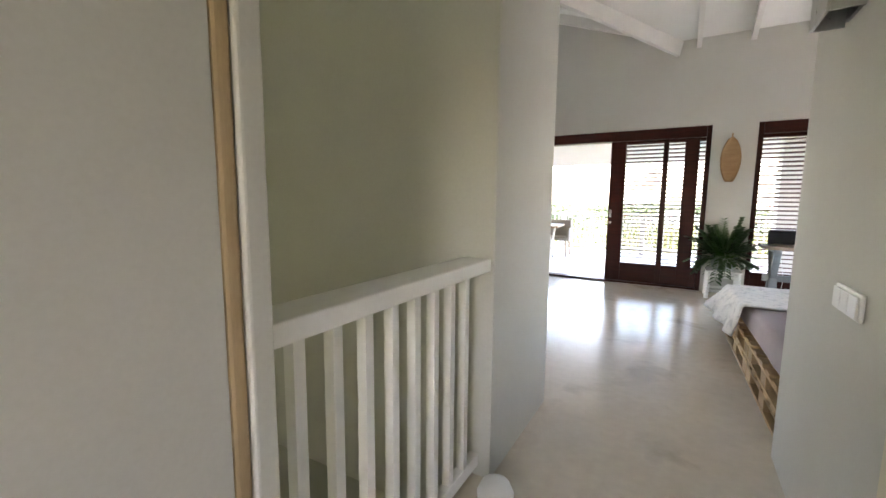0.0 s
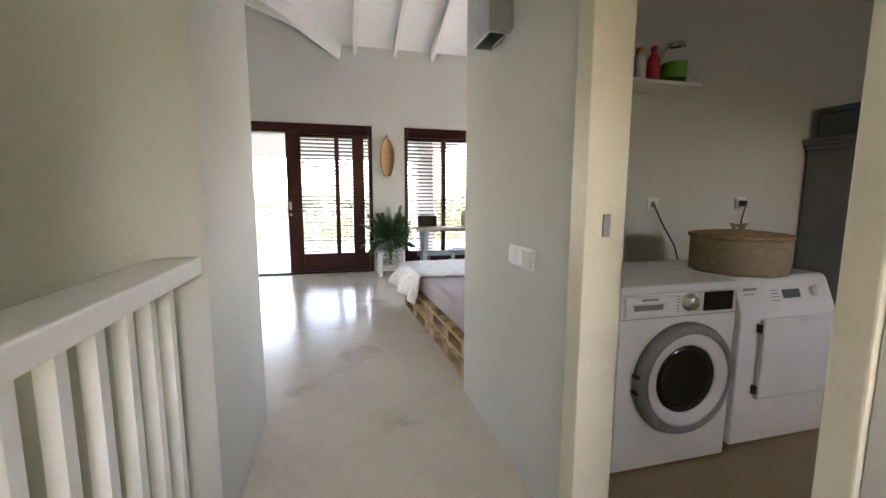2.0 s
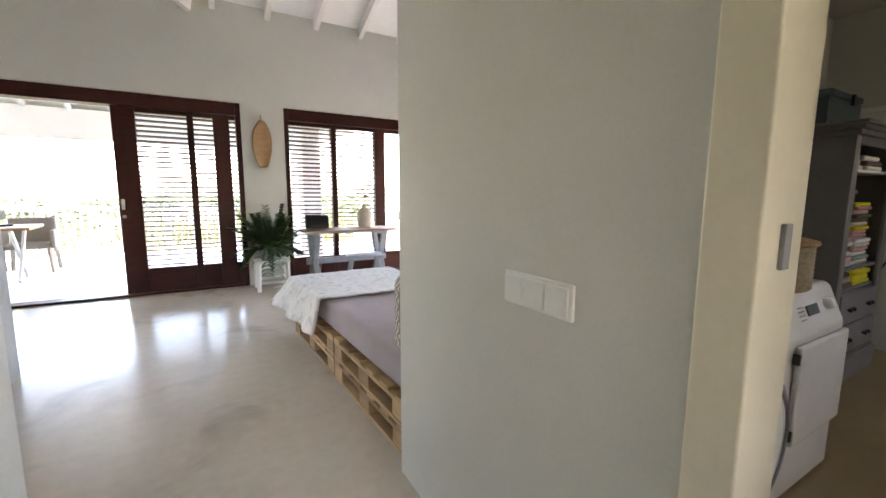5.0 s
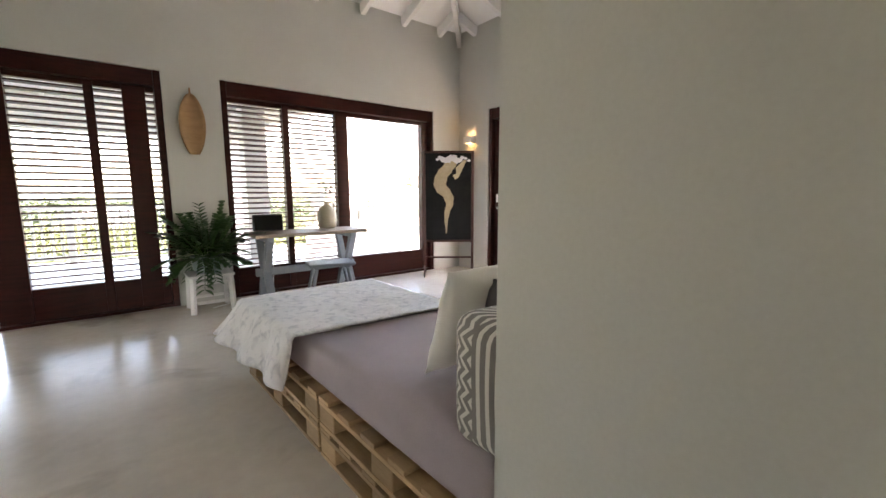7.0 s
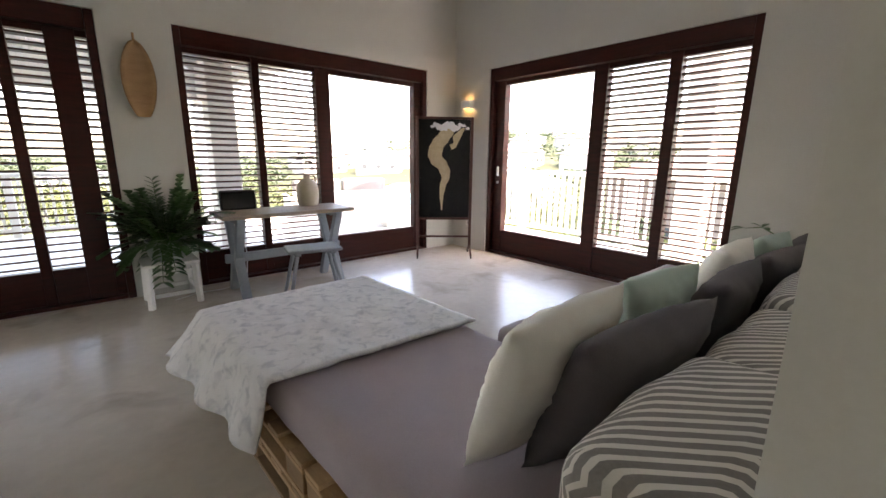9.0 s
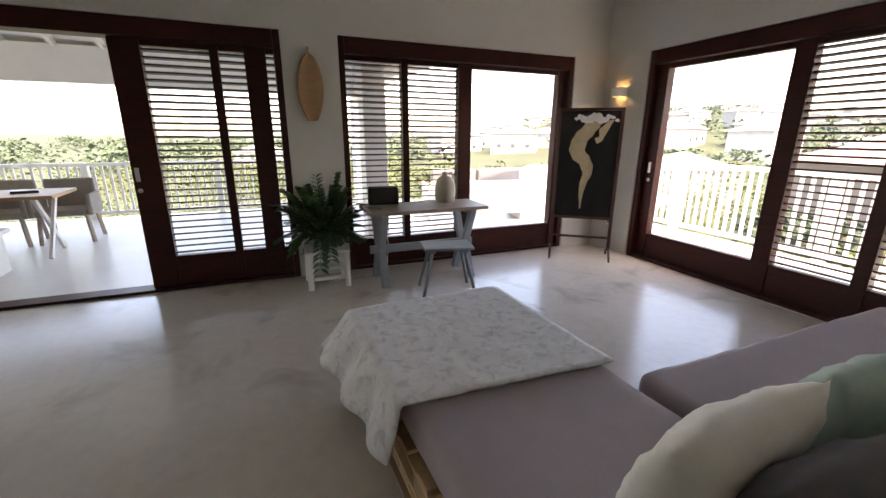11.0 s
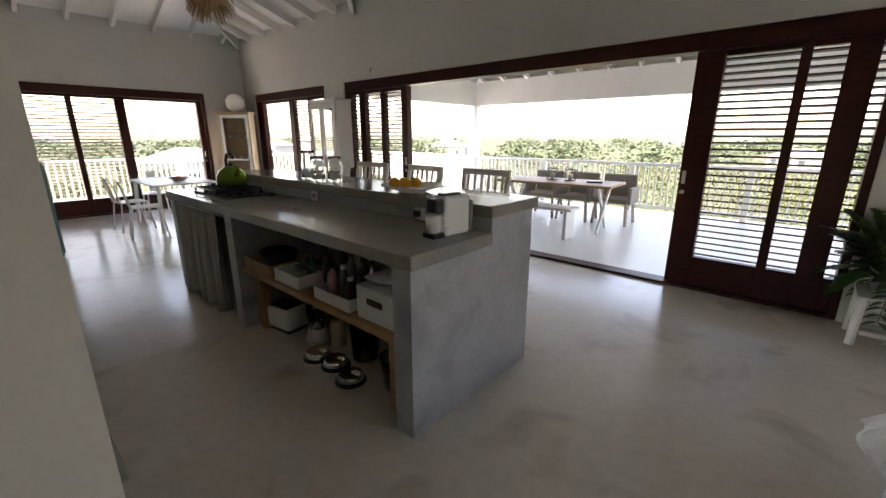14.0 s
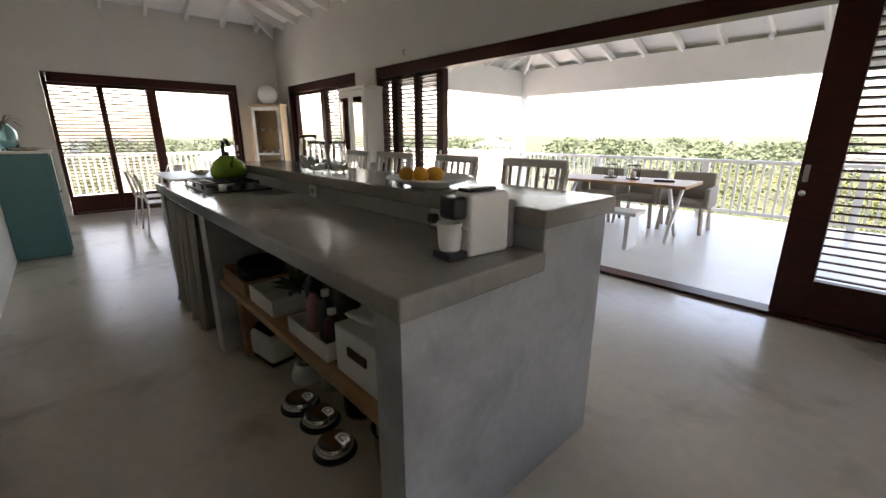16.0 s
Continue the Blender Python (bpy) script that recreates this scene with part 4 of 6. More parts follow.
def pillow(name, w, h, t, m, material, label, seed=0, square=3.0, group=""):
    bm = B()
    n = 26
    vs = {}
    for s in (1, -1):
        for j in range(n + 1):
            for i in range(n + 1):
                a, b = 2 * i / n - 1, 2 * j / n - 1
                edge = i in (0, n) or j in (0, n)
                if edge and s == -1:
                    vs[s, i, j] = vs[1, i, j]
                    continue
                puff = (max(0, 1 - abs(a) ** square) * max(0, 1 - abs(b) ** square)) ** 0.5
                pin = 1 - 0.09 * (1 - abs(b) ** 2) * abs(a) ** 3 if abs(a) > abs(b) else 1 - 0.09 * (1 - abs(a) ** 2) * abs(b) ** 3
                wr = 0.01 * noise.noise(Vector((a * 2.4 + seed, b * 2.4, s * 2.0))) + 0.009 * noise.noise(Vector((a * 5 + seed, b * 11, s * 5.0)))
                vs[s, i, j] = bm.verts.new((a * w / 2 * pin, -s * (t / 2 * puff) + wr * (0.3 + puff), b * h / 2 * pin))
        for j in range(n):
            for i in range(n):
                q = [vs[s, i, j], vs[s, i + 1, j], vs[s, i + 1, j + 1], vs[s, i, j + 1]]
                bm.faces.new(q if s == 1 else q[::-1]).smooth = True
    return single(name, bm, material, label, "cushion", group, m=m, smooth=True)


def zig_block(x0, x1, y0, y1, z0, z1, label):
    bm = B()
    round_box(bm, x0, x1, y0, y1, z0, z1, 0.05, 4)
    bmesh.ops.subdivide_edges(bm, edges=[e for e in bm.edges if e.calc_length() > 0.12], cuts=7, use_grid_fill=True)
    cx, cz = (x0 + x1) / 2, (z0 + z1) / 2
    for v in bm.verts:
        k = noise.noise(v.co * 6)
        bulge = max(0, 1 - ((v.co.x - cx) / (x1 - x0) * 2) ** 2) * max(0, 1 - ((v.co.z - cz) / (z1 - z0) * 2) ** 2)
        v.co += Vector((0.006 * k, -0.0 + 0.012 * k + 0.035 * bulge * (1 if v.co.y > (y0 + y1) / 2 else 0), 0.008 * k))
    single("back_cushion", bm, ZIG, label, "cushion", "zigzag back cushions", smooth=True)


for k in range(5):
    zig_block(0.86 + 0.56 * k, 1.41 + 0.56 * k, 2.88, 3.10, 0.483, 0.84 - 0.03 * (k % 2), "grey and white zigzag woven back cushion against the wall")
TILT = 18
for x, y, z, w, a, s in ((1.42, 3.22, 0.70, 0.58, -6, 1.0), (2.15, 3.23, 0.69, 0.58, 4, 2.0), (2.8, 3.21, 0.68, 0.55, -5, 3.0), (3.4, 3.2, 0.67, 0.52, 8, 4.0)):
    pillow("dark_cushion", w, 0.42, 0.16, pose(x, y + 0.03, z - 0.02, -22, 0, 180 + a), PIL_D, "crumpled charcoal cotton cushion on the sofa", s, group="sofa cushions")
for x, y, z, w, a, mt, lb, s in ((1.30, 3.46, 0.70, 0.54, 3, PIL_W, "ivory linen cushion leaning on a dark cushion", 5.0), (1.86, 3.46, 0.69, 0.46, -6, PIL_M, "mint green cotton cushion leaning on a dark cushion", 6.0), (2.62, 3.44, 0.69, 0.5, 4, PIL_W, "pale linen cushion leaning on a dark cushion", 7.0), (3.12, 3.4, 0.68, 0.44, -4, PIL_M, "mint green cotton cushion near the sofa's end", 8.0)):
    pillow("cushion", w, 0.42, 0.17, pose(x, y - 0.06, z - 0.01, -18, 0, 180 + a), mt, lb, s, group="sofa cushions")


def leaf_at(bm, base, way, length, width, up=Vector((0, 0, 1)), droop=0.25):
    """A pointed leaf with a folded midrib."""
    way = way.normalized()
    side = way.cross(up)
    if side.length < 1e-3:
        side = Vector((1, 0, 0))
    side.normalize()
    nrm = side.cross(way)
    mid, left, right = [], [], []
    for f, wd in ((0, 0.08), (0.3, 0.85), (0.6, 0.95), (0.85, 0.5), (1, 0.0)):
        c = base + way * (length * f) - Vector((0, 0, droop * length * f * f))
        mid.append(bm.verts.new(c))
        if wd:
            left.append(bm.verts.new(c + side * (width / 2 * wd) + nrm * (width * 0.12 * wd)))
            right.append(bm.verts.new(c - side * (width / 2 * wd) + nrm * (width * 0.12 * wd)))
    for k in range(3):
        bm.faces.new((mid[k], mid[k + 1], left[k + 1], left[k])).smooth = True
        bm.faces.new((mid[k], right[k], right[k + 1], mid[k + 1])).smooth = True
    bm.faces.new((mid[3], mid[4], left[3]))
    bm.faces.new((mid[3], right[3], mid[4]))


def turn_vec(az, el):
    return Vector((math.cos(az) * math.cos(el), math.sin(az) * math.cos(el), math.sin(el)))


vs_ = thing("floor_vase", "round stone vase with green leafy branches", "vase", pose(4.05, 3.35, 0.282))
bm = B()
lathe(bm, [(0, 0), (0.1, 0), (0.17, 0.06), (0.2, 0.13), (0.17, 0.2), (0.08, 0.25), (0.05, 0.27), (0.06, 0.3), (0.045, 0.3), (0.04, 0.26), (0.0, 0.24)], n=36)
part("body", bm, STONEWARE, vs_, "", True)
bm, bl = B(), B()
for k in range(4):
    az = [-0.3 + math.pi, math.pi + 0.5, math.pi * 1.3, -1.2][k]
    pts = [Vector((0, 0, 0.25)) + turn_vec(az, 1.2 - 0.35 * f * 2) * (0.62 * f) for f in (0, 0.25, 0.5, 0.75, 1)]
    tube(bm, pts, [0.006, 0.005, 0.004, 0.003, 0.002], 6)
    for p in range(1, 5):
        for q in range(3):
            leaf_at(bl, pts[p], turn_vec(az + random.uniform(-1.6, 1.6), random.uniform(-0.2, 0.8)), 0.08, 0.05)
part("branch", bm, STEM, vs_)
part("leaves", bl, LEAF, vs_)

# ---------------------------------------------------------------- desk corner
dk = thing("desk", "worn wooden desk on grey-blue trestle legs", "desk", pose(1.81, 6.755, 0))
for k in range(3):
    bm = B()
    bx(bm, -0.6, 0.6, -0.255 + 0.171 * k, -0.086 + 0.171 * k, 0.715, 0.75, 0.004)
    part("top_board", bm, OLDWOOD, dk)
for x in (-0.46, 0.44):
    for s in (-1, 1):
        bm = B()
        beam(bm, (x, s * 0.05, 0.36), (x, s * 0.2, 0.685), 0.06, 0.07, 0.006, (1, 0, 0))
        part("brace", bm, GREYBLUE, dk)
        bm = B()
        beam(bm, (x, s * 0.04, 0.36), (x, s * 0.2, 0.0), 0.06, 0.075, 0.006, (1, 0, 0))
        part("leg", bm, GREYBLUE, dk)
    bm = B()
    bx(bm, x - 0.035, x + 0.035, -0.235, 0.235, 0.67, 0.714, 0.006)
    part("bearer", bm, GREYBLUE, dk)
bm = B()
bx(bm, -0.56, 0.54, -0.02, 0.02, 0.3, 0.38, 0.006)
part("stretcher", bm, GREYBLUE, dk)
st = thing("stool", "small grey-blue wooden stool with splayed legs", "stool", pose(1.87, 6.30, 0, 0, 0, -12))
bm = B()
round_box(bm, -0.23, 0.23, -0.15, 0.15, 0.425, 0.455, 0.01)
part("seat", bm, GREYBLUE, st)
for x in (-1, 1):
    for y in (-1, 1):
        bm = B()
        tube(bm, [(x * 0.15, y * 0.09, 0.424), (x * 0.24, y * 0.16, 0.004)], [0.019, 0.015], 8)
        part("leg", bm, GREYBLUE, st)
for x in (-0.15, 0.15):
    bm = B()
    bx(bm, x - 0.025, x + 0.025, -0.13, 0.13, 0.4, 0.4245, 0.004)
    part("batten", bm, GREYBLUE, st)
tb = thing("tablet", "black tablet speaker standing on the desk", "tablet", pose(1.45, 6.93, 0.751, 0, 0, -6))
bm = B()
round_box(bm, -0.155, 0.155, -0.012, 0.05, 0.0, 0.185, 0.018)
bmesh.ops.transform(bm, matrix=pose(0, 0, 0, -12), verts=bm.verts[:])
part("body", bm, BLACK, tb)
bm = B()
bx(bm, -0.14, 0.14, -0.0145, -0.0125, 0.012, 0.162)
bmesh.ops.transform(bm, matrix=pose(0, 0, 0, -12), verts=bm.verts[:])
part("screen", bm, SCREEN, tb)
jg = thing("jug", "beige stoneware jug with a dry branch", "jug", pose(2.1, 6.9, 0.751))
bm = B()
lathe(bm, [(0, 0), (0.085, 0), (0.1, 0.02), (0.108, 0.1), (0.107, 0.17), (0.092, 0.22), (0.06, 0.255), (0.034, 0.27), (0.031, 0.29), (0.04, 0.305), (0.028, 0.305), (0.0, 0.28)], n=32)
part("body", bm, STONEWARE, jg, "", True)
bm = B()
tube(bm, [(0.03, 0, 0.29), (0.07, 0, 0.3), (0.092, 0, 0.27), (0.085, 0, 0.225)], 0.011, 8)
part("handle", bm, STONEWARE, jg)
bm, bl = B(), B()
tube(bm, [(0, 0, 0.26), (-0.005, 0, 0.4), (0.0, 0.01, 0.52)], [0.004, 0.003, 0.002], 6)
for k in range(22):
    az = random.uniform(0, 6.28)
    p = Vector((0, 0, random.uniform(0.43, 0.56))) + turn_vec(az, 0.2) * random.uniform(0.02, 0.1)
    tube(bm, [(0, 0.005, 0.46), p], 0.0015, 4)
    leaf_at(bl, p, turn_vec(az, random.uniform(-0.3, 0.8)), 0.075, 0.05)
part("branch", bm, STEM, jg)
part("leaves", bl, DARKCLOTH, jg, "dry brown leaves")

ps = thing("plant_stand", "white painted wooden stool used as a plant stand", "stool", pose(0.85, 6.91, 0))
bm = B()
bx(bm, -0.2, 0.2, -0.18, 0.18, 0.35, 0.375, 0.005)
part("top", bm, WHITE, ps)
for x in (-1, 1):
    for y in (-1, 1):
        bm = B()
        beam(bm, (x * 0.165, y * 0.145, 0.3495), (x * 0.175, y * 0.155, 0.0), 0.04, 0.04, 0.004)
        part("leg", bm, WHITE, ps)
for z in (0.09, 0.28):
    for s in (-1, 1):
        bm = B()
        bx(bm, -0.14, 0.14, s * 0.155 - 0.012, s * 0.155 + 0.012, z, z + 0.03, 0.003)
        part("rail", bm, WHITE, ps)
        bm = B()
        bx(bm, s * 0.155 - 0.012, s * 0.155 + 0.012, -0.14, 0.14, z + 0.031, z + 0.06, 0.003)
        part("rail", bm, WHITE, ps)
pl = thing("potted_plant", "bushy dark green plant in a grey-blue pot", "plant", pose(0.85, 6.9, 0.3755) @ Matrix.Scale(0.92, 4))
bm = B()
lathe(bm, [(0, 0), (0.12, 0), (0.15, 0.05), (0.165, 0.16), (0.17, 0.19), (0.155, 0.19), (0.15, 0.16), (0, 0.15)], n=32)
part("pot", bm, GREYBLUE, pl, "grey-blue glazed pot", True)
bm, bl = B(), B()
for k in range(78):
    az = 2.4 * k + random.uniform(-0.3, 0.3)
    el = random.uniform(0.35, 1.45)
    L = random.uniform(0.36, 0.72) if el > 0.8 else random.uniform(0.3, 0.46)
    droop = random.uniform(0.15, 0.5) * math.cos(el) + 0.1 + (random.uniform(0.4, 1.3) if el < 0.7 and k % 2 else 0)
    pts = [Vector((0.05 * math.cos(az), 0.05 * math.sin(az), 0.15)) + turn_vec(az, el) * (L * f) - Vector((0, 0, droop * L * f * f)) for f in (0, 0.2, 0.4, 0.55, 0.7, 0.85, 1)]
    tube(bm, pts, [0.006, 0.0055, 0.005, 0.004, 0.0035, 0.003, 0.002], 5)
    for p in range(2, 7):
        d = pts[p] - pts[p - 1]
        sd = d.cross(Vector((0, 0, 1))).normalized()
        for h in (0.0, 0.5):
            c = pts[p] - d * h
            for s in (-1, 1):
                leaf_at(bl, c, d.normalized() * 0.7 + sd * s + Vector((0, 0, random.uniform(0, 0.3))), 0.09, 0.064, droop=0.2)
part("stalk", bm, STEM, pl)
part("foliage", bl, LEAF, pl)

wk = B()
for s in (0, 1):
    n, mrow = 24, []
for i in range(25):
    f = i / 24
    half = 0.125 * (math.sin(math.pi * min(1, f * 0.94 + 0.06)) ** 0.55) * (0.9 + 0.1 * f)
    z = -0.31 + 0.60 * f
    mrow.append([wk.verts.new((half * a, -0.008 - 0.035 * (abs(a) ** 2.2), z)) for a in (-1, -0.75, -0.4, 0, 0.4, 0.75, 1)])
for r0, r1 in zip(mrow, mrow[1:]):
    for k in range(6):
        wk.faces.new((r0[k], r0[k + 1], r1[k + 1], r1[k])).smooth = True
bx(wk, -0.008, 0.008, -0.03, -0.015, 0.285, 0.34, 0.003)
dish = single("wall_dish", wk, TEAKT, "leaf-shaped carved wooden dish hung on the wall", "dish", m=pose(0.845, YN - 0.004, 1.86), smooth=True)
sol = dish.modifiers.new("thickness", "SOLIDIFY")
sol.thickness = 0.012

# painted screen on castors in the corner
scn = thing("painted_screen", "dark framed screen with a pale painted figure, on castors", "screen", pose(3.81, 6.75, 0, 0, 0, -38))
for s in (-1, 1):
    bm = B()
    bx(bm, s * 0.335 - 0.018, s * 0.335 + 0.018, -0.018, 0.018, 0.1, 1.73, 0.005)
    part("post", bm, DARKIN, scn)
    for q in (-1, 1):
        bm = B()
        tube(bm, [(s * 0.335, 0, 0.14), (s * 0.335, q * 0.1, 0.09), (s * 0.335, q * 0.19, 0.035)], 0.013, 8)
        ft = part("foot", bm, DARKIN, scn)
        bm = B()
        lathe(bm, [(0, -0.01), (0.02, -0.01), (0.02, 0.01), (0, 0.01)], n=14)
        bmesh.ops.transform(bm, matrix=pose(s * 0.335, q * 0.19, 0.02, 0, 90), verts=bm.verts[:])
        part("castor", bm, BLACK, ft)
for z0, z1 in ((1.7, 1.73), (0.47, 0.5), (0.24, 0.265)):
    bm = B()
    bx(bm, -0.316, 0.316, -0.013, 0.013, z0, z1, 0.004)
    part("rail", bm, DARKIN, scn)
bm = B()
bx(bm, -0.316, 0.316, -0.006, 0.006, 0.501, 1.699)
part("canvas", bm, CANVAS, scn, "black painted canvas")
FIG = [(0.05, 1.60, 0.05), (0.02, 1.537, 0.09), (-0.05, 1.448, 0.1), (-0.105, 1.36, 0.088), (-0.12, 1.27, 0.087), (-0.067, 1.18, 0.1), (0.003, 1.093, 0.07), (0.017, 1.0, 0.05), (-0.02, 0.886, 0.038), (-0.033, 0.768, 0.024), (-0.03, 0.65, 0.011), (-0.03, 0.575, 0.008)]
bm = B()
rows_ = []
for (xa, za, wa), (xb, zb, wb_) in zip(FIG, FIG[1:]):
    for k in range(4):
        f = k / 4
        e = f * f * (3 - 2 * f)
        xc, wc_ = xa + (xb - xa) * e, wa + (wb_ - wa) * e
        rows_.append([bm.verts.new((xc - wc_, -0.0085, za + (zb - za) * f)), bm.verts.new((xc + wc_, -0.0085, za + (zb - za) * f))])
for a, b in zip(rows_, rows_[1:]):
    bm.faces.new((a[0], a[1], b[1], b[0]))
arm = [bm.verts.new((x, -0.0087, z)) for x, z in ((0.1, 1.5), (0.19, 1.47), (0.25, 1.6), (0.21, 1.6), (0.14, 1.37), (0.09, 1.34), (0.06, 1.4), (0.11, 1.42))]
bm.faces.new((arm[0], arm[7], arm[6], arm[5], arm[4], arm[1]))
bm.faces.new((arm[0], arm[1], arm[2], arm[3]))
part("painted_figure", bm, FIGURE, scn, "pale curved painted shape")
bm = B()
for k in range(11):
    a = k / 10
    r_ = 0.022 + 0.03 * math.sin(math.pi * min(1, a * 1.15))
    cx_, cz_ = -0.15 + 0.43 * a, 1.615 + 0.022 * math.sin(k * 1.7)
    bm.faces.new([bm.verts.new((cx_ + r_ * math.cos(t) * 1.2, -0.009 - 0.0001 * k, cz_ + r_ * math.sin(t) * (0.8 + 0.3 * math.sin(t * 3 + k)))) for t in [2 * math.pi * q / 9 for q in range(9)]])
part("painted_plume", bm, CLOTH, scn, "pale painted plume")


def sconce(m):
    t = thing("wall_sconce", "white box wall sconce glowing warm up and down", "lamp", m)
    bm = B()
    bx(bm, -0.08, 0.08, -0.1, -0.09, -0.05, 0.05, 0.003)
    part("front", bm, WHITE, t)
    for s in (-1, 1):
        bm = B()
        bx(bm, s * 0.075 - 0.005, s * 0.075 + 0.005, -0.0895, -0.001, -0.05, 0.05, 0.002)
        part("side", bm, WHITE, t)
    bm = B()
    lathe(bm, [(0, -0.03), (0.015, -0.03), (0.02, 0.0), (0.015, 0.03), (0, 0.03)], (0, -0.045, 0), 12)
    part("bulb", bm, WARMWHITE, t)


sconce(pose(XE, 6.92, 1.93, 0, 0, -90))
socket(pose(XE, 6.9, 0.36, 0, 0, -90))
bm = B()
tube(bm, [(0.86, 6.9, 0.006), (1.05, 7.0, 0.006), (1.25, 6.98, 0.006), (1.5, 7.1, 0.006), (1.52, 7.08, 0.3), (1.45, 6.99, 0.6), (1.45, 6.98, 0.75)], 0.004, 6)
single("cable", bm, PLASTIC, "white cable from the tablet along the floor", "cable", smooth=True)

# ---------------------------------------------------------------- kitchen island
IX0, IX1, IY0, IY1, IT, BT = -4.31, -0.975, 3.955, 5.03, 0.959, 1.104
isl = thing("kitchen_island", "grey concrete kitchen island with a raised bar", "kitchen island", kind="")
for name, dims, mt, bev in (("worktop", (IX0, IX1, IY0, 4.575, IT - 0.07, IT), CONC_TOP, 0.007), ("bar_top", (IX0 - 0.02, IX1 + 0.008, 4.545, IY1 + 0.01, BT - 0.065, BT), CONC_TOP, 0.007),
                            ("bar_upstand", (IX0 + 0.04, IX1 - 0.012, 4.576, 4.66, IT - 0.069, BT - 0.066), CONC, 0.004), ("end_wall", (-1.125, -1.0, 3.975, 4.575, 0, IT - 0.071), CONC, 0.0),
                            ("end_wall", (-1.125, -1.0, 4.575, 5.03, 0, BT - 0.0665), CONC, 0.0), ("divider", (-3.0, -2.88, 3.965, 4.66, 0, IT - 0.071), CONC, 0.006),
                            ("end_wall", (IX0 + 0.03, IX0 + 0.14, 3.975, 5.0, 0, IT - 0.071), CONC, 0.006), ("back_wall", (IX0 + 0.141, -1.126, 4.661, 4.78, 0, BT - 0.067), CONC, 0.004)):
    bm = B()
    bx(bm, *dims, bev)
    part(name, bm, mt, isl)
bm = B()
bx(bm, -2.879, -1.126, 4.0, 4.5, 0.455, 0.495, 0.004)
shelf = part("shelf", bm, TEAKT, isl, "rough wooden shelf plank")
for x in (-1.27, -2.82):
    bm = B()
    bx(bm, x, x + 0.09, 4.06, 4.13, 0, 0.4545, 0.005)
    part("shelf_leg", bm, TEAKT, isl)
bm = B()
nc = 160
col = []
for i in range(nc + 1):
    g = i / nc
    x = -4.16 + 0.9 * g
    row = []
    for j in range(15):
        f = j / 14
        fold = math.sin(g * 41 + 1.9 * math.sin(g * 9.0)) + 0.45 * math.sin(g * 83 + 2 * f)
        y = 4.0 - 0.02 * f + (0.014 + 0.03 * f) * fold + 0.02 * f * noise.noise(Vector((x * 5, f * 3, 0)))
        row.append(bm.verts.new((x + f * (0.06 * g + 0.03 * math.sin(g * 17)), y, 0.845 - (0.815 + 0.012 * math.sin(g * 23)) * f)))
    col.append(row)
for a, b in zip(col, col[1:]):
    for j in range(14):
        bm.faces.new((a[j], b[j], b[j + 1], a[j + 1])).smooth = True
cur = thing("curtain", "grey linen curtain under the island worktop", "curtain")
cloth = part("cloth", bm, LINEN, cur, "", True)
sol = cloth.modifiers.new("thickness", "SOLIDIFY")
sol.thickness = 0.004
bm = B()
tube(bm, [(-4.169, 4.0, 0.855), (-3.001, 4.0, 0.855)], 0.006, 8)
part("rod", bm, STEEL, cur, "thin steel curtain rod")

hb = thing("gas_hob", "black gas hob with cast iron grates", "hob", pose(-3.64, 4.3, IT))
bm = B()
round_box(bm, -0.36, 0.36, -0.2, 0.22, 0.0005, 0.012, 0.004)
part("plate", bm, BLACK, hb)
for x in (-0.24, 0.02):
    for y in (-0.09, 0.11):
        bm = B()
        lathe(bm, [(0, 0.013), (0.045, 0.013), (0.045, 0.022), (0.03, 0.028), (0, 0.028)], (x, y, 0), 20)
        part("burner", bm, BLACK, hb)
for x in (-0.24, 0.02):
    bm = B()
    for y in (-0.18, -0.09, 0.01, 0.11, 0.2):
        beam(bm, (x - 0.12, y, 0.045), (x + 0.12, y, 0.045), 0.012, 0.012, 0.002)
    for dx in (-0.12, 0, 0.12):
        beam(bm, (x + dx, -0.18, 0.046), (x + dx, 0.2, 0.046), 0.012, 0.012, 0.002)
    for dx in (-0.12, 0.12):
        for y in (-0.18, 0.2):
            bx(bm, x + dx - 0.008, x + dx + 0.008, y - 0.008, y + 0.008, 0.013, 0.045)
    part("grate", bm, BLACK, hb, "black cast iron grate")
for k in range(4):
    bm = B()
    lathe(bm, [(0, 0.013), (0.02, 0.013), (0.017, 0.035), (0, 0.036)], (0.27, -0.13 + 0.09 * k, 0), 16)
    part("knob", bm, BLACK, hb)
kt = thing("kettle", "olive green enamel kettle with a black handle", "kettle", pose(-3.88, 4.41, IT + 0.053) @ Matrix.Scale(1.25, 4))
bm = B()
lathe(bm, [(0, 0), (0.095, 0), (0.108, 0.02), (0.105, 0.06), (0.085, 0.1), (0.05, 0.125), (0.045, 0.135), (0, 0.14)], n=32)
part("body", bm, GREENK, kt, "", True)
bm = B()
lathe(bm, [(0, 0.14), (0.012, 0.14), (0.018, 0.155), (0, 0.165)], n=14)
part("lid_knob", bm, BLACK, kt, "", True)
bm = B()
tube(bm, [(0.08, 0, 0.07), (0.12, 0, 0.1), (0.14, 0, 0.135)], [0.02, 0.014, 0.012], 10)
part("spout", bm, GREENK, kt, "", True)
bm = B()
tube(bm, [(-0.07, 0, 0.11), (-0.075, 0, 0.18), (-0.04, 0, 0.225), (0.03, 0, 0.23), (0.06, 0, 0.2)], 0.012, 10)
part("handle", bm, BLACK, kt, "black handle", True)

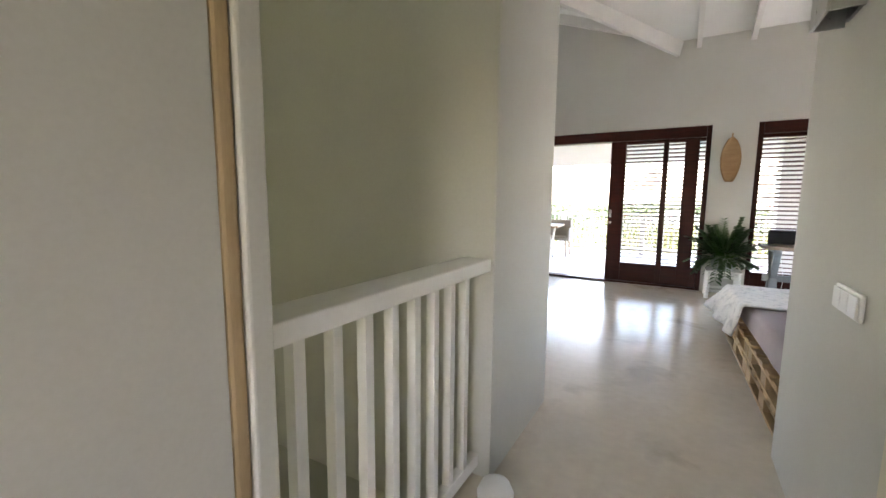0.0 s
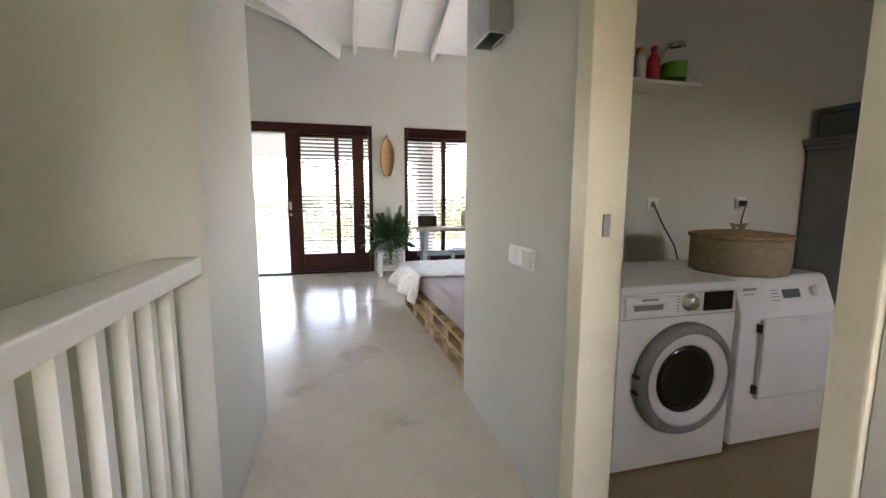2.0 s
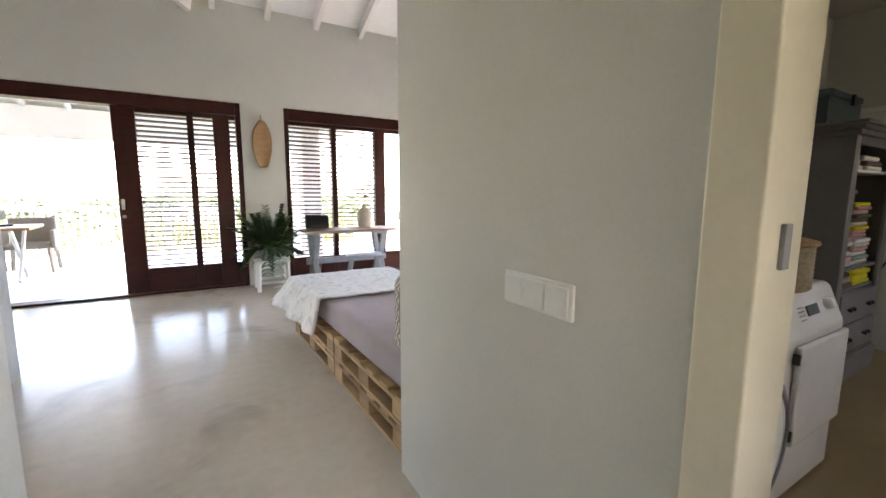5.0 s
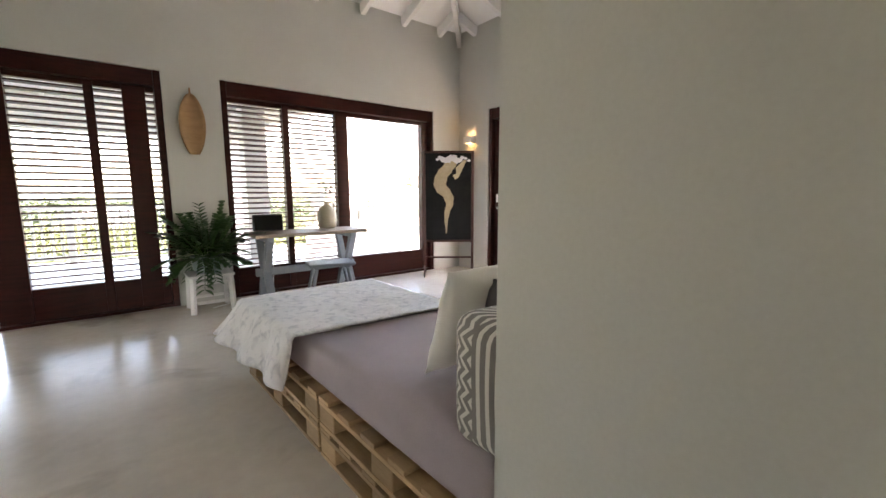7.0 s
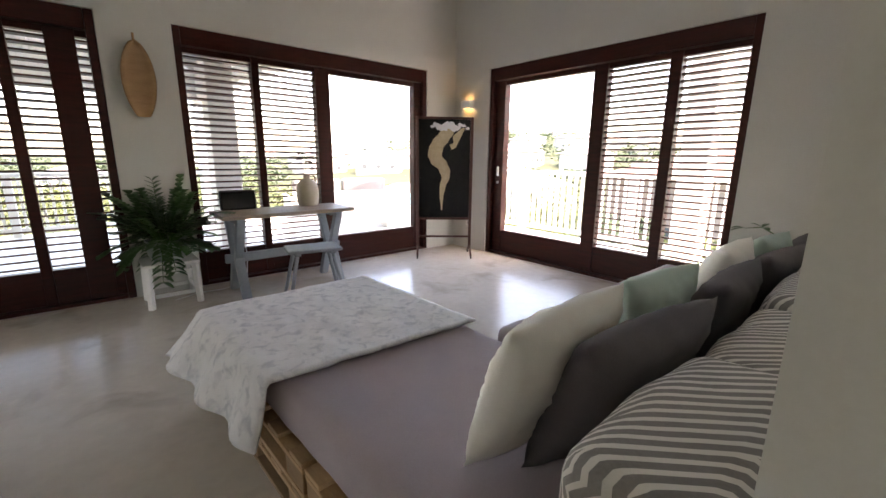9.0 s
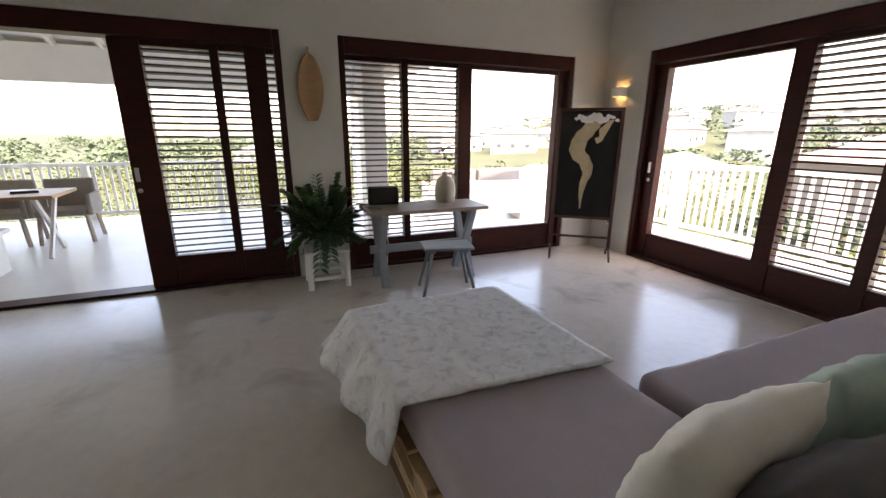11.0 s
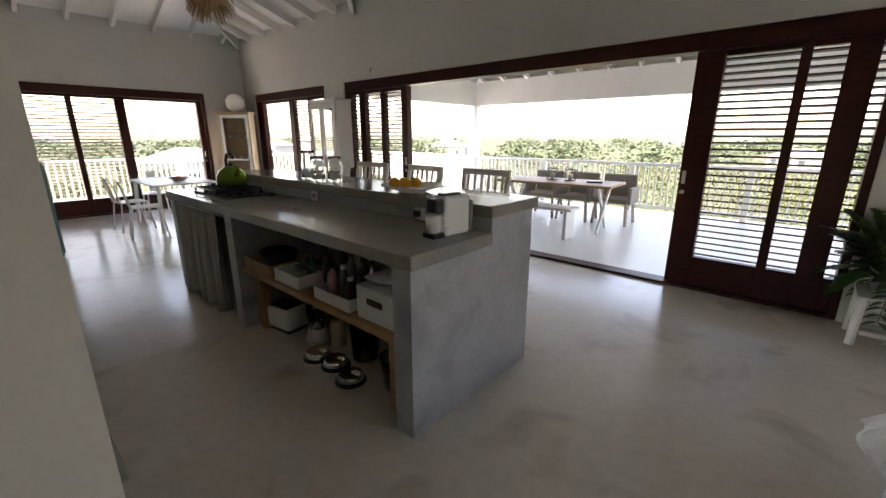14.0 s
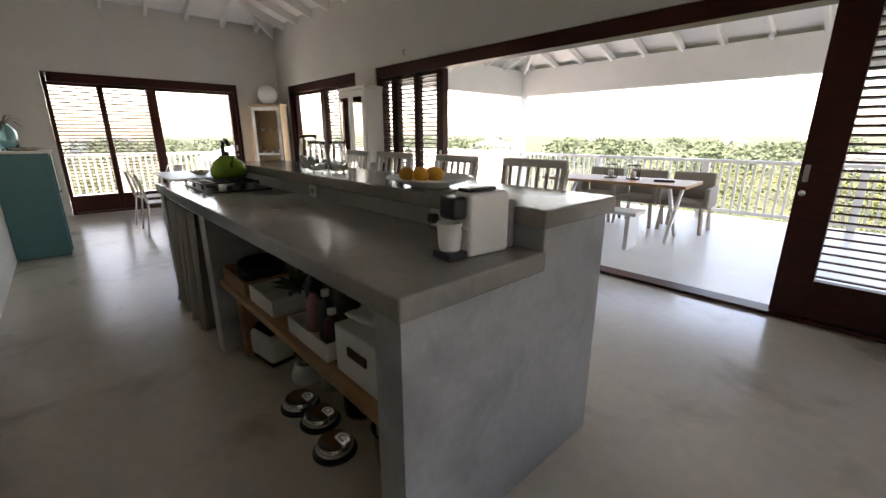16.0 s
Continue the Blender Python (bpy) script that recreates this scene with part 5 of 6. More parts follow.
cm = thing("coffee_machine", "white and black capsule coffee machine on the worktop", "coffee machine", pose(-1.13, 4.41, IT, 0, 0, -6) @ Matrix.Scale(0.88, 4))
bm = B()
round_box(bm, -0.055, 0.055, -0.1, 0.1, 0.002, 0.235, 0.018, 3)
bmesh.ops.translate(bm, vec=(0, 0.0, 0), verts=bm.verts[:])
for v in bm.verts:
    if v.co.y < -0.05 and v.co.z > 0.05:
        v.co.y += 0.0
part("body", bm, PLASTIC, cm)
bm = B()
round_box(bm, -0.05, 0.05, -0.19, -0.1005, 0.0, 0.03, 0.006)
part("drip_tray", bm, BLACK, cm, "black drip tray")
bm = B()
round_box(bm, -0.045, 0.045, -0.165, -0.1005, 0.145, 0.225, 0.014)
part("head", bm, BLACK, cm, "black brewing head")
bm = B()
round_box(bm, -0.03, 0.03, -0.09, 0.05, 0.2355, 0.25, 0.006)
part("lever", bm, BLACK, cm)
bm = B()
round_box(bm, -0.05, 0.05, 0.1005, 0.135, 0.01, 0.2, 0.01)
part("water_tank", bm, GREY_PL, cm, "smoky water tank")
mg = thing("mug", "white porcelain mug under the coffee machine", "mug", pose(-1.145, 4.283, IT + 0.027, 0, 0, 25))
bm = B()
lathe(bm, [(0, 0), (0.032, 0), (0.036, 0.01), (0.042, 0.09), (0.038, 0.09), (0.033, 0.012), (0, 0.01)], n=26)
part("body", bm, PLASTIC, mg, "", True)
bm = B()
tube(bm, [(0.04, 0, 0.075), (0.062, 0, 0.07), (0.064, 0, 0.04), (0.04, 0, 0.025)], 0.006, 8)
part("handle", bm, PLASTIC, mg)
socket(pose(-1.525, 4.576, 0.998), True, "white socket with a black plug on the bar's face")
socket(pose(-2.716, 4.576, 0.998), False, "white double socket on the bar's face")
bm = B()
tube(bm, [(-1.525, 4.53, 0.99), (-1.49, 4.5, 0.97), (-1.4, 4.5, 0.964), (-1.25, 4.53, 0.964), (-1.13, 4.54, 0.975)], 0.004, 6)
single("cable", bm, BLACK, "black coffee machine cable on the worktop", "cable", smooth=True)
bw = B()
lathe(bw, [(0, 0), (0.09, 0), (0.1, 0.008), (0.17, 0.03), (0.21, 0.042), (0.205, 0.048), (0.16, 0.036), (0.1, 0.016), (0, 0.014)], n=44)
single("serving_bowl", bw, PLASTIC, "wide shallow white bowl on the bar", "bowl", m=pose(-1.72, 4.7, BT), smooth=True)
for k, (x, y) in enumerate(((-0.06, 0.02), (0.01, -0.03), (0.03, 0.05), (-0.02, 0.07), (-0.09, -0.04))):
    bm = B()
    lathe(bm, [(0.0, -0.036)] + [(0.038 * math.cos(a), 0.036 * math.sin(a)) for a in (-1.2, -0.8, -0.4, 0, 0.4, 0.8, 1.2)] + [(0, 0.035)], n=18)
    single("orange", bm, ORANGE, "ripe orange in the white bowl", "fruit", "oranges in the bowl", m=pose(-1.75 + x, 4.69 + y, BT + 0.052), smooth=True)
for x, y, h, r in ((-2.92, 4.66, 0.24, 0.06), (-2.72, 4.62, 0.2, 0.055), (-2.6, 4.7, 0.2, 0.055)):
    j = thing("glass_jug", "clear glass water jug on the bar", "jug", pose(x, y, BT), "glass jugs on the bar")
    bm = B()
    lathe(bm, [(0, 0), (r * 0.9, 0), (r, 0.02), (r * 1.05, h * 0.55), (r * 0.85, h * 0.85), (r, h), (r * 0.94, h), (r * 0.8, h * 0.85), (r * 0.98, h * 0.55), (r * 0.93, 0.025), (0, 0.018)], n=28)
    part("body", bm, CLEAR, j, "", True)
    bm = B()
    tube(bm, [(r, 0, h * 0.85), (r * 1.7, 0, h * 0.8), (r * 1.7, 0, h * 0.4), (r * 1.03, 0, h * 0.3)], 0.007, 8)
    part("handle", bm, CLEAR, j, "", True)


def open_tray(name, x0, x1, y0, y1, z, h, material, label):
    t = thing(name, label, "tray", pose(0, 0, z))
    bm = B()
    bx(bm, x0, x1, y0, y1, 0, 0.012, 0.003)
    part("base", bm, material, t)
    for d in ((x0, x1, y0, y0 + 0.01), (x0, x1, y1 - 0.01, y1), (x0, x0 + 0.01, y0 + 0.0105, y1 - 0.0105), (x1 - 0.01, x1, y0 + 0.0105, y1 - 0.0105)):
        bm = B()
        bx(bm, *d, 0.0125, h, 0.003)
        part("side", bm, material, t)
    return t


SZ = 0.4952
wb = thing("storage_box", "white lidded storage box with a brass handle", "box", pose(0, 0, SZ))
bm = B()
round_box(bm, -1.50, -1.15, 4.04, 4.36, 0, 0.19, 0.008)
part("body", bm, PLASTIC, wb)
bm = B()
round_box(bm, -1.4, -1.28, 4.03, 4.0395, 0.1, 0.135, 0.004)
part("handle", bm, DARKIN, wb, "dark brass handle plate")
pillow("plastic_bag", 0.26, 0.2, 0.07, pose(-1.34, 4.18, SZ + 0.222, 80, 0, 15), CLOTH, "crumpled translucent plastic bag on the box", 9.0)
open_tray("tray", -1.92, -1.56, 4.03, 4.3, SZ, 0.075, PLASTIC, "white plastic tray of bottles")
open_tray("tray", -2.42, -2.1, 4.03, 4.28, SZ, 0.085, PLASTIC, "white plastic tray on the shelf")
open_tray("wooden_tray", -2.86, -2.46, 4.02, 4.36, SZ, 0.085, TEAKT, "shallow wooden crate on the shelf")
for x, y, r, h, mt, cp, lb in ((-1.63, 4.1, 0.036, 0.17, DARKIN, PLASTIC, "brown jar with a white cap in the tray"), (-1.72, 4.12, 0.034, 0.22, DARKBLUE, PLASTIC, "dark bottle with a white cap in the tray"), (-1.84, 4.12, 0.033, 0.2, PINK, BLACK, "pink-labelled bottle in the tray"), (-1.66, 4.22, 0.034, 0.26, BLACK, BLACK, "tall black bottle in the tray"), (-1.78, 4.22, 0.034, 0.27, GREY_PL, DARKBLUE, "grey bottle with a blue cap in the tray"), (-1.6, 4.24, 0.03, 0.24, CHROME, BLACK, "shiny bottle in the tray")):
    bottle("bottle", pose(x, y, SZ + 0.0125), r, h, mt, lb, cp)
for x, y, r, h, mt, lb in ((-2.0, 4.2, 0.045, 0.25, BLACK, "black bottle on the shelf"), (-2.04, 4.35, 0.04, 0.28, DARKIN, "brown bottle on the shelf")):
    bottle("bottle", pose(x, y, SZ), r, h, mt, lb)
bl = B()
for k in range(26):
    az = random.uniform(0, 6.28)
    leaf_at(bl, Vector((-2.2 + random.uniform(-0.05, 0.05), 4.2, SZ + 0.06)), turn_vec(az, random.uniform(0.4, 1.3)), random.uniform(0.1, 0.2), 0.04)
single("herbs", bl, LEAF, "bunch of green herbs in the white tray", "herbs", kind="stuff")
for k in range(3):
    bm = B()
    lathe(bm, [(0, 0), (0.11, 0), (0.14, 0.05), (0.135, 0.05), (0.105, 0.008), (0, 0.008)], n=28)
    if k == 0:
        tube(bm, [(0.13, 0, 0.045), (0.32, 0, 0.06)], 0.008, 8)
    single("frying_pan" if k == 0 else "pan", bm, BLACK, "black pan stacked in the wooden crate", "pan", "pans in the crate", m=pose(-2.66, 4.19, SZ + 0.013 + 0.03 * k, 4 * k, 0, 40 * k), smooth=True)
af = thing("air_fryer", "white and black toaster-like appliance on the floor", "appliance", pose(-2.66, 4.2, 0, 0, 0, 8))
bm = B()
round_box(bm, -0.15, 0.15, -0.1, 0.1, 0.015, 0.19, 0.035, 4)
part("body", bm, PLASTIC, af, "", True)
bm = B()
round_box(bm, -0.12, 0.12, -0.08, 0.08, 0.1905, 0.2, 0.004)
part("top", bm, BLACK, af)
bm = B()
bx(bm, -0.14, 0.14, -0.09, 0.09, 0.0, 0.0145)
part("base", bm, BLACK, af)
bm = B()
bx(bm, -0.13, -0.115, -0.112, -0.1005, 0.05, 0.14, 0.003)
part("lever", bm, BLACK, af)
bd = thing("blender", "white stand blender base with a clear jug", "blender", pose(-2.28, 4.24, 0))
bm = B()
lathe(bm, [(0, 0), (0.085, 0), (0.085, 0.03), (0.06, 0.1), (0, 0.1)], n=24)
part("base", bm, PLASTIC, bd, "", True)
bm = B()
lathe(bm, [(0, 0.1005), (0.055, 0.1005), (0.07, 0.27), (0.065, 0.27), (0.05, 0.11), (0, 0.108)], n=24)
part("jug", bm, CLEAR, bd, "", True)
bm = B()
lathe(bm, [(0, 0), (0.055, 0), (0.06, 0.15), (0.05, 0.18), (0.05, 0.2), (0, 0.2)], n=24)
single("jar", bm, STONEWARE, "pale lidded jar under the shelf", "jar", m=pose(-2.1, 4.3, 0), smooth=True)
bm = B()
lathe(bm, [(0, 0), (0.09, 0), (0.1, 0.3), (0.095, 0.3), (0.085, 0.01), (0, 0.01)], n=26)
single("tub", bm, CLEAR, "clear plastic tub under the shelf", "tub", m=pose(-1.82, 4.32, 0), smooth=True)
for x, y, z in ((-2.06, 4.1, 0), (-1.88, 4.12, 0), (-1.66, 4.08, 0)):
    t = thing("pet_bowl", "polished steel pet bowl with a black rubber foot", "bowl", pose(x, y, z) @ Matrix.Scale(0.85, 4), "pet bowls")
    bm = B()
    lathe(bm, [(0.105, 0.0), (0.115, 0.0), (0.113, 0.012), (0.1, 0.012)], n=30)
    part("foot", bm, BLACK, t)
    bm = B()
    lathe(bm, [(0.1, 0.0125), (0.108, 0.0125), (0.085, 0.06), (0.082, 0.062), (0.07, 0.02), (0, 0.015)], n=36)
    part("dish", bm, CHROME, t, "", True)
bm = B()
lathe(bm, [(0, 0), (0.07, 0), (0.09, 0.2), (0.095, 0.21), (0.085, 0.21), (0.065, 0.01), (0, 0.01)], n=24)
single("bin", bm, AQUA, "pale aqua plastic bin under the shelf", "bin", m=pose(-1.40, 4.22, 0), smooth=True)


def slat_chair(m, seat_z, top, mt, label, group, slats=6, w=0.44):
    """A wooden chair with a slatted, slightly curved back."""
    t = thing("bar_chair" if seat_z > 0.5 else "chair", label, "chair", m, group)
    bm = B()
    round_box(bm, -w / 2, w / 2, -0.21, 0.21, seat_z - 0.03, seat_z, 0.01)
    part("seat", bm, mt, t)
    for x in (-1, 1):
        bm = B()
        beam(bm, (x * (w / 2 - 0.02), -0.19, seat_z - 0.031), (x * (w / 2), -0.22, 0), 0.036, 0.036, 0.004)
        part("leg", bm, mt, t)
        bm = B()
        beam(bm, (x * (w / 2 - 0.02), 0.19, seat_z - 0.031), (x * (w / 2), 0.23, 0), 0.036, 0.036, 0.004)
        part("leg", bm, mt, t)
        bm = B()
        beam(bm, (x * (w / 2 - 0.02), 0.19, seat_z), (x * (w / 2 - 0.01), 0.26, top - 0.05), 0.034, 0.034, 0.004)
        part("back_post", bm, mt, t)
    bm = B()
    round_box(bm, -w / 2 - 0.005, w / 2 + 0.005, 0.245, 0.275, top - 0.0495, top, 0.008)
    part("top_rail", bm, mt, t)
    bm = B()
    bx(bm, -w / 2 + 0.04, w / 2 - 0.04, 0.2, 0.22, seat_z + 0.07, seat_z + 0.1, 0.003)
    part("lower_rail", bm, mt, t)
    for k in range(slats):
        x = (k - (slats - 1) / 2) * (w - 0.11) / (slats - 1)
        bm = B()
        beam(bm, (x, 0.21, seat_z + 0.101), (x, 0.258, top - 0.05), 0.022, 0.012, 0.002)
        part("back_slat", bm, mt, t)
    bm = B()
    bx(bm, -w / 2 + 0.02, w / 2 - 0.02, -0.215, -0.19, seat_z * 0.35, seat_z * 0.35 + 0.03, 0.003)
    part("stretcher", bm, mt, t)
    return t


WASHED = mat("whitewashed_wood", (0.6, 0.56, 0.5), (0.72, 0.68, 0.62), 6, 0.6, bump=0.15, stretch=(4, 4, 1))
ch = slat_chair(pose(-1.72, 5.30, 0, 0, 0, 4), 0.76, 1.20, WASHED, "whitewashed slat-back bar chair at the island", "bar chairs at the island")
for x, a in ((-2.42, -3), (-3.14, 5), (-3.78, -2)):
    copy_thing(ch, pose(x, 5.28, 0, 0, 0, a))

# counter, fridge and sideboard on the south wall
kc = thing("kitchen_counter", "grey concrete wall counter with open shelves", "counter")
for name, dims, mt in (("worktop", (-3.24, -0.503, 2.253, 2.86, 0.86, 0.92), CONC_TOP), ("support", (-0.6, -0.504, 2.253, 2.84, 0, 0.859), CONC), ("support", (-1.9, -1.8, 2.253, 2.84, 0, 0.859), CONC), ("support", (-3.24, -3.14, 2.253, 2.84, 0, 0.859), CONC), ("shelf", (-1.799, -0.601, 2.3, 2.8, 0.42, 0.45), CONC), ("shelf", (-3.139, -1.901, 2.3, 2.8, 0.42, 0.45), CONC)):
    bm = B()
    bx(bm, *dims, 0.005)
    part(name, bm, mt, kc)
fr = thing("fridge", "tall brushed steel fridge with bar handles", "fridge", pose(-3.58, 2.256, 0))
bm = B()
round_box(bm, -0.3, 0.3, 0.0, 0.53, 0.03, 1.78, 0.008)
part("body", bm, GREY_PL, fr)
for z0, z1 in ((0.05, 0.62), (0.63, 1.78)):
    bm = B()
    round_box(bm, -0.298, 0.298, 0.531, 0.585, z0, z1, 0.01)
    dd = part("door", bm, STEEL, fr)
    bm = B()
    tube(bm, [(-0.24, 0.585, z0 + 0.08), (-0.24, 0.62, z0 + 0.08), (-0.24, 0.62, min(z1, z0 + 0.9) - 0.08), (-0.24, 0.585, min(z1, z0 + 0.9) - 0.08)], 0.01, 8)
    part("handle", bm, CHROME, dd)
bm = B()
bx(bm, -0.29, 0.29, 0.05, 0.55, 0.0, 0.029)
part("foot", bm, BLACK, fr)
bm = B()
bx(bm, 0.22, 0.3, 0.5, 0.58, 1.781, 1.8, 0.003)
part("hinge_cap", bm, BLACK, fr)
sb = thing("sideboard", "teal painted sideboard with a pale top", "sideboard", pose(-7.29, 2.873, 0))
bm = B()
bx(bm, 0, 0.78, 0, 0.46, 0.02, 1.15, 0.006)
part("body", bm, TEAL, sb)
for x in (0.01, 0.395):
    bm = B()
    bx(bm, x, x + 0.375, 0.4605, 0.478, 0.06, 1.13, 0.004)
    dd = part("door", bm, TEAL, sb)
    bm = B()
    lathe(bm, [(0, 0.02), (0.012, 0.018), (0.008, 0), (0, 0)], n=12)
    bmesh.ops.transform(bm, matrix=pose(x + (0.33 if x < 0.1 else 0.04), 0.479, 0.7, -90), verts=bm.verts[:])
    part("knob", bm, BLACK, dd)
bm = B()
bx(bm, -0.015, 0.795, 0, 0.49, 1.1505, 1.175, 0.005)
part("top", bm, WHITE, sb, "pale grey top")
for x in (0.03, 0.72):
    bm = B()
    bx(bm, x, x + 0.03, 0.02, 0.45, 0, 0.0195)
    part("foot", bm, TEAL, sb)
gv_ = thing("glass_vase", "aqua glass demijohn with dry palm leaves", "vase", pose(-6.95, 3.02, 1.1755))
bm = B()
lathe(bm, [(0, 0), (0.09, 0), (0.1, 0.03), (0.1, 0.2), (0.07, 0.26), (0.045, 0.28), (0.05, 0.3), (0.04, 0.3), (0.035, 0.28), (0.09, 0.2), (0.09, 0.03), (0, 0.02)], n=30)
part("body", bm, AQUA, gv_, "", True)
bl = B()
for k in range(16):
    leaf_at(bl, Vector((0, 0, 0.28)), turn_vec(-0.3 + 0.11 * k - 0.8, random.uniform(0.2, 0.9)), random.uniform(0.3, 0.45), 0.025, droop=0.5)
part("palm_leaves", bl, DARKCLOTH, gv_, "dry brown palm leaves")
bm = B()
lathe(bm, [(0, 0), (0.12, 0), (0.2, 0.025), (0.195, 0.03), (0.1, 0.01), (0, 0.01)], n=32, sy=0.7)
single("platter", bm, OLDWOOD, "oval wooden platter on the sideboard", "platter", m=pose(-6.74, 3.16, 1.1755), smooth=True)
bl = B()
for k in range(40):
    leaf_at(bl, Vector((random.uniform(-0.1, 0.1), random.uniform(-0.05, 0.05), 0.012)), turn_vec(random.uniform(0, 6.28), random.uniform(0, 0.8)), 0.05, 0.025)
single("greens", bl, LEAF, "loose green leaves on the platter", "herbs", kind="stuff", m=pose(-6.74, 3.16, 1.1755 + 0.004))

# ---------------------------------------------------------------- dining corner
dt = thing("dining_table", "white dining table on slim legs", "table", pose(-7.75, 4.95, 0))
bm = B()
round_box(bm, -0.75, 0.75, -0.45, 0.45, 0.72, 0.75, 0.008)
part("tabletop", bm, WHITE, dt)
for x in (-1, 1):
    for y in (-1, 1):
        bm = B()
        beam(bm, (x * 0.65, y * 0.36, 0.7195), (x * 0.7, y * 0.4, 0), 0.045, 0.045, 0.005)
        part("leg", bm, WHITE, dt)


def metal_chair(m):
    t = thing("metal_chair", "white stacking metal chair at the dining table", "chair", m, "dining chairs")
    bm = B()
    round_box(bm, -0.19, 0.19, -0.19, 0.19, 0.44, 0.455, 0.006)
    part("seat", bm, WHITE, t)
    for x in (-1, 1):
        bm = B()
        tube(bm, [(x * 0.17, -0.17, 0.44), (x * 0.21, -0.22, 0.0)], 0.012, 8)
        part("leg", bm, WHITE, t)
        bm = B()
        tube(bm, [(x * 0.17, 0.17, 0.44), (x * 0.21, 0.23, 0.0)], 0.012, 8)
        part("leg", bm, WHITE, t)
    bm = B()
    tube(bm, [(-0.18, 0.18, 0.45), (-0.19, 0.24, 0.72), (-0.15, 0.26, 0.82), (0.15, 0.26, 0.82), (0.19, 0.24, 0.72), (0.18, 0.18, 0.45)], 0.012, 8)
    part("back_frame", bm, WHITE, t)
    bm = B()
    round_box(bm, -0.07, 0.07, 0.222, 0.23, 0.46, 0.81, 0.003)
    for v in bm.verts:
        v.co.y += (v.co.z - 0.6) * 0.22
    part("back_plate", bm, WHITE, t)
    return t


mc = metal_chair(pose(-7.1, 4.38, 0, 0, 0, 172))
for p in ((-7.85, 4.36, 0, 0, 0, 185), (-7.3, 5.56, 0, 0, 0, 3), (-8.0, 5.58, 0, 0, 0, -5), (-8.72, 4.95, 0, 0, 0, 88)):
    copy_thing(mc, pose(*p))
bm = B()
lathe(bm, [(0, 0), (0.06, 0), (0.15, 0.06), (0.145, 0.065), (0.055, 0.01), (0, 0.01)], n=30)
single("fruit_bowl", bm, STONEWARE, "dark wooden fruit bowl on the dining table", "bowl", m=pose(-7.45, 4.98, 0.7505), smooth=True)
bm = B()
lathe(bm, [(0.0, -0.036)] + [(0.038 * math.cos(a), 0.036 * math.sin(a)) for a in (-1.2, -0.6, 0, 0.6, 1.2)] + [(0, 0.035)], n=16)
single("orange", bm, ORANGE, "orange in the fruit bowl", "fruit", m=pose(-7.45, 4.98, 0.7505 + 0.047), smooth=True)

vt = thing("display_cabinet", "light pine display cabinet with glazed doors", "cabinet", pose(-9.29, 6.80, 0, 0, 0, 45))
for name, dims in (("side", (-0.32, -0.29, -0.16, 0.16, 0.02, 1.92)), ("side", (0.29, 0.32, -0.16, 0.16, 0.02, 1.92)), ("top", (-0.34, 0.34, -0.18, 0.17, 1.921, 1.96)), ("base", (-0.32, 0.32, -0.16, 0.16, 0.0, 0.019)), ("back", (-0.289, 0.289, 0.145, 0.16, 0.02, 1.92))):
    bm = B()
    bx(bm, *dims, 0.004)
    part(name, bm, LIGHTWOOD, vt)
for z in (0.5, 0.95, 1.4):
    bm = B()
    bx(bm, -0.289, 0.289, -0.12, 0.144, z, z + 0.018)
    part("shelf", bm, LIGHTWOOD, vt)
    for x in (-0.18, 0.0, 0.17):
        bm = B()
        lathe(bm, [(0, 0), (0.03, 0), (0.045, 0.06), (0.04, 0.06), (0.026, 0.006), (0, 0.006)], n=16)
        single("cup", bm, PLASTIC, "white cup in the display cabinet", "cup", "cups in the display cabinet", m=pose(-9.29, 6.80, 0, 0, 0, 45) @ pose(x, 0.02, z + 0.0185), smooth=True)
bm = B()
for d in ((-0.288, -0.23, 0.03, 1.9), (0.23, 0.288, 0.03, 1.9), (-0.229, 0.229, 0.03, 0.1), (-0.229, 0.229, 1.83, 1.9), (-0.229, 0.229, 0.94, 0.98)):
    bx(bm, d[0], d[1], -0.158, -0.135, d[2], d[3], 0.003)
dd = part("door", bm, WHITE, vt, "white glazed door")
bm = B()
bx(bm, -0.23, 0.23, -0.148, -0.144, 0.1, 1.83)
part("pane", bm, CLEAR, dd)
bm = B()
tube(bm, [(0.25, -0.16, 0.9), (0.25, -0.18, 0.92), (0.25, -0.18, 1.02), (0.25, -0.16, 1.04)], 0.006, 6)
part("handle", bm, BLACK, dd)
bm = B()
bmesh.ops.create_uvsphere(bm, u_segments=32, v_segments=20, radius=0.185)
single("globe_lamp", bm, WHITE, "white paper globe lamp on the display cabinet", "lamp", m=pose(-9.31, 6.82, 2.146), smooth=True)
wc = thing("wall_cabinet", "pale grey wall cabinet with mirrored doors", "cabinet", pose(-6.12, YN - 0.001, 0.93))
bm = B()
bx(bm, -0.39, 0.39, -0.3, 0, 0, 1.08, 0.006)
part("body", bm, WHITE, wc)
bm = B()
bx(bm, -0.41, 0.41, -0.33, 0, 1.0805, 1.12, 0.008)
part("cornice", bm, WHITE, wc)
MIRROR = mat("mirror", (0.85, 0.87, 0.88), (0.85, 0.87, 0.88), 3, 0.03, 1.0, bump=0, rough_var=0.0)
for x in (-0.38, 0.005):
    bm = B()
    bx(bm, x, x + 0.375, -0.322, -0.301, 0.02, 1.06, 0.004)
    dd = part("door", bm, WHITE, wc)
    bm = B()
    bx(bm, x + 0.07, x + 0.305, -0.3245, -0.3225, 0.12, 0.97)
    part("mirror", bm, MIRROR, dd)
pn = thing("pendant_lamp", "shaggy wicker pendant lamp under the ridge", "lamp", pose(-4.45, 4.65, 2.82))
bm = B()
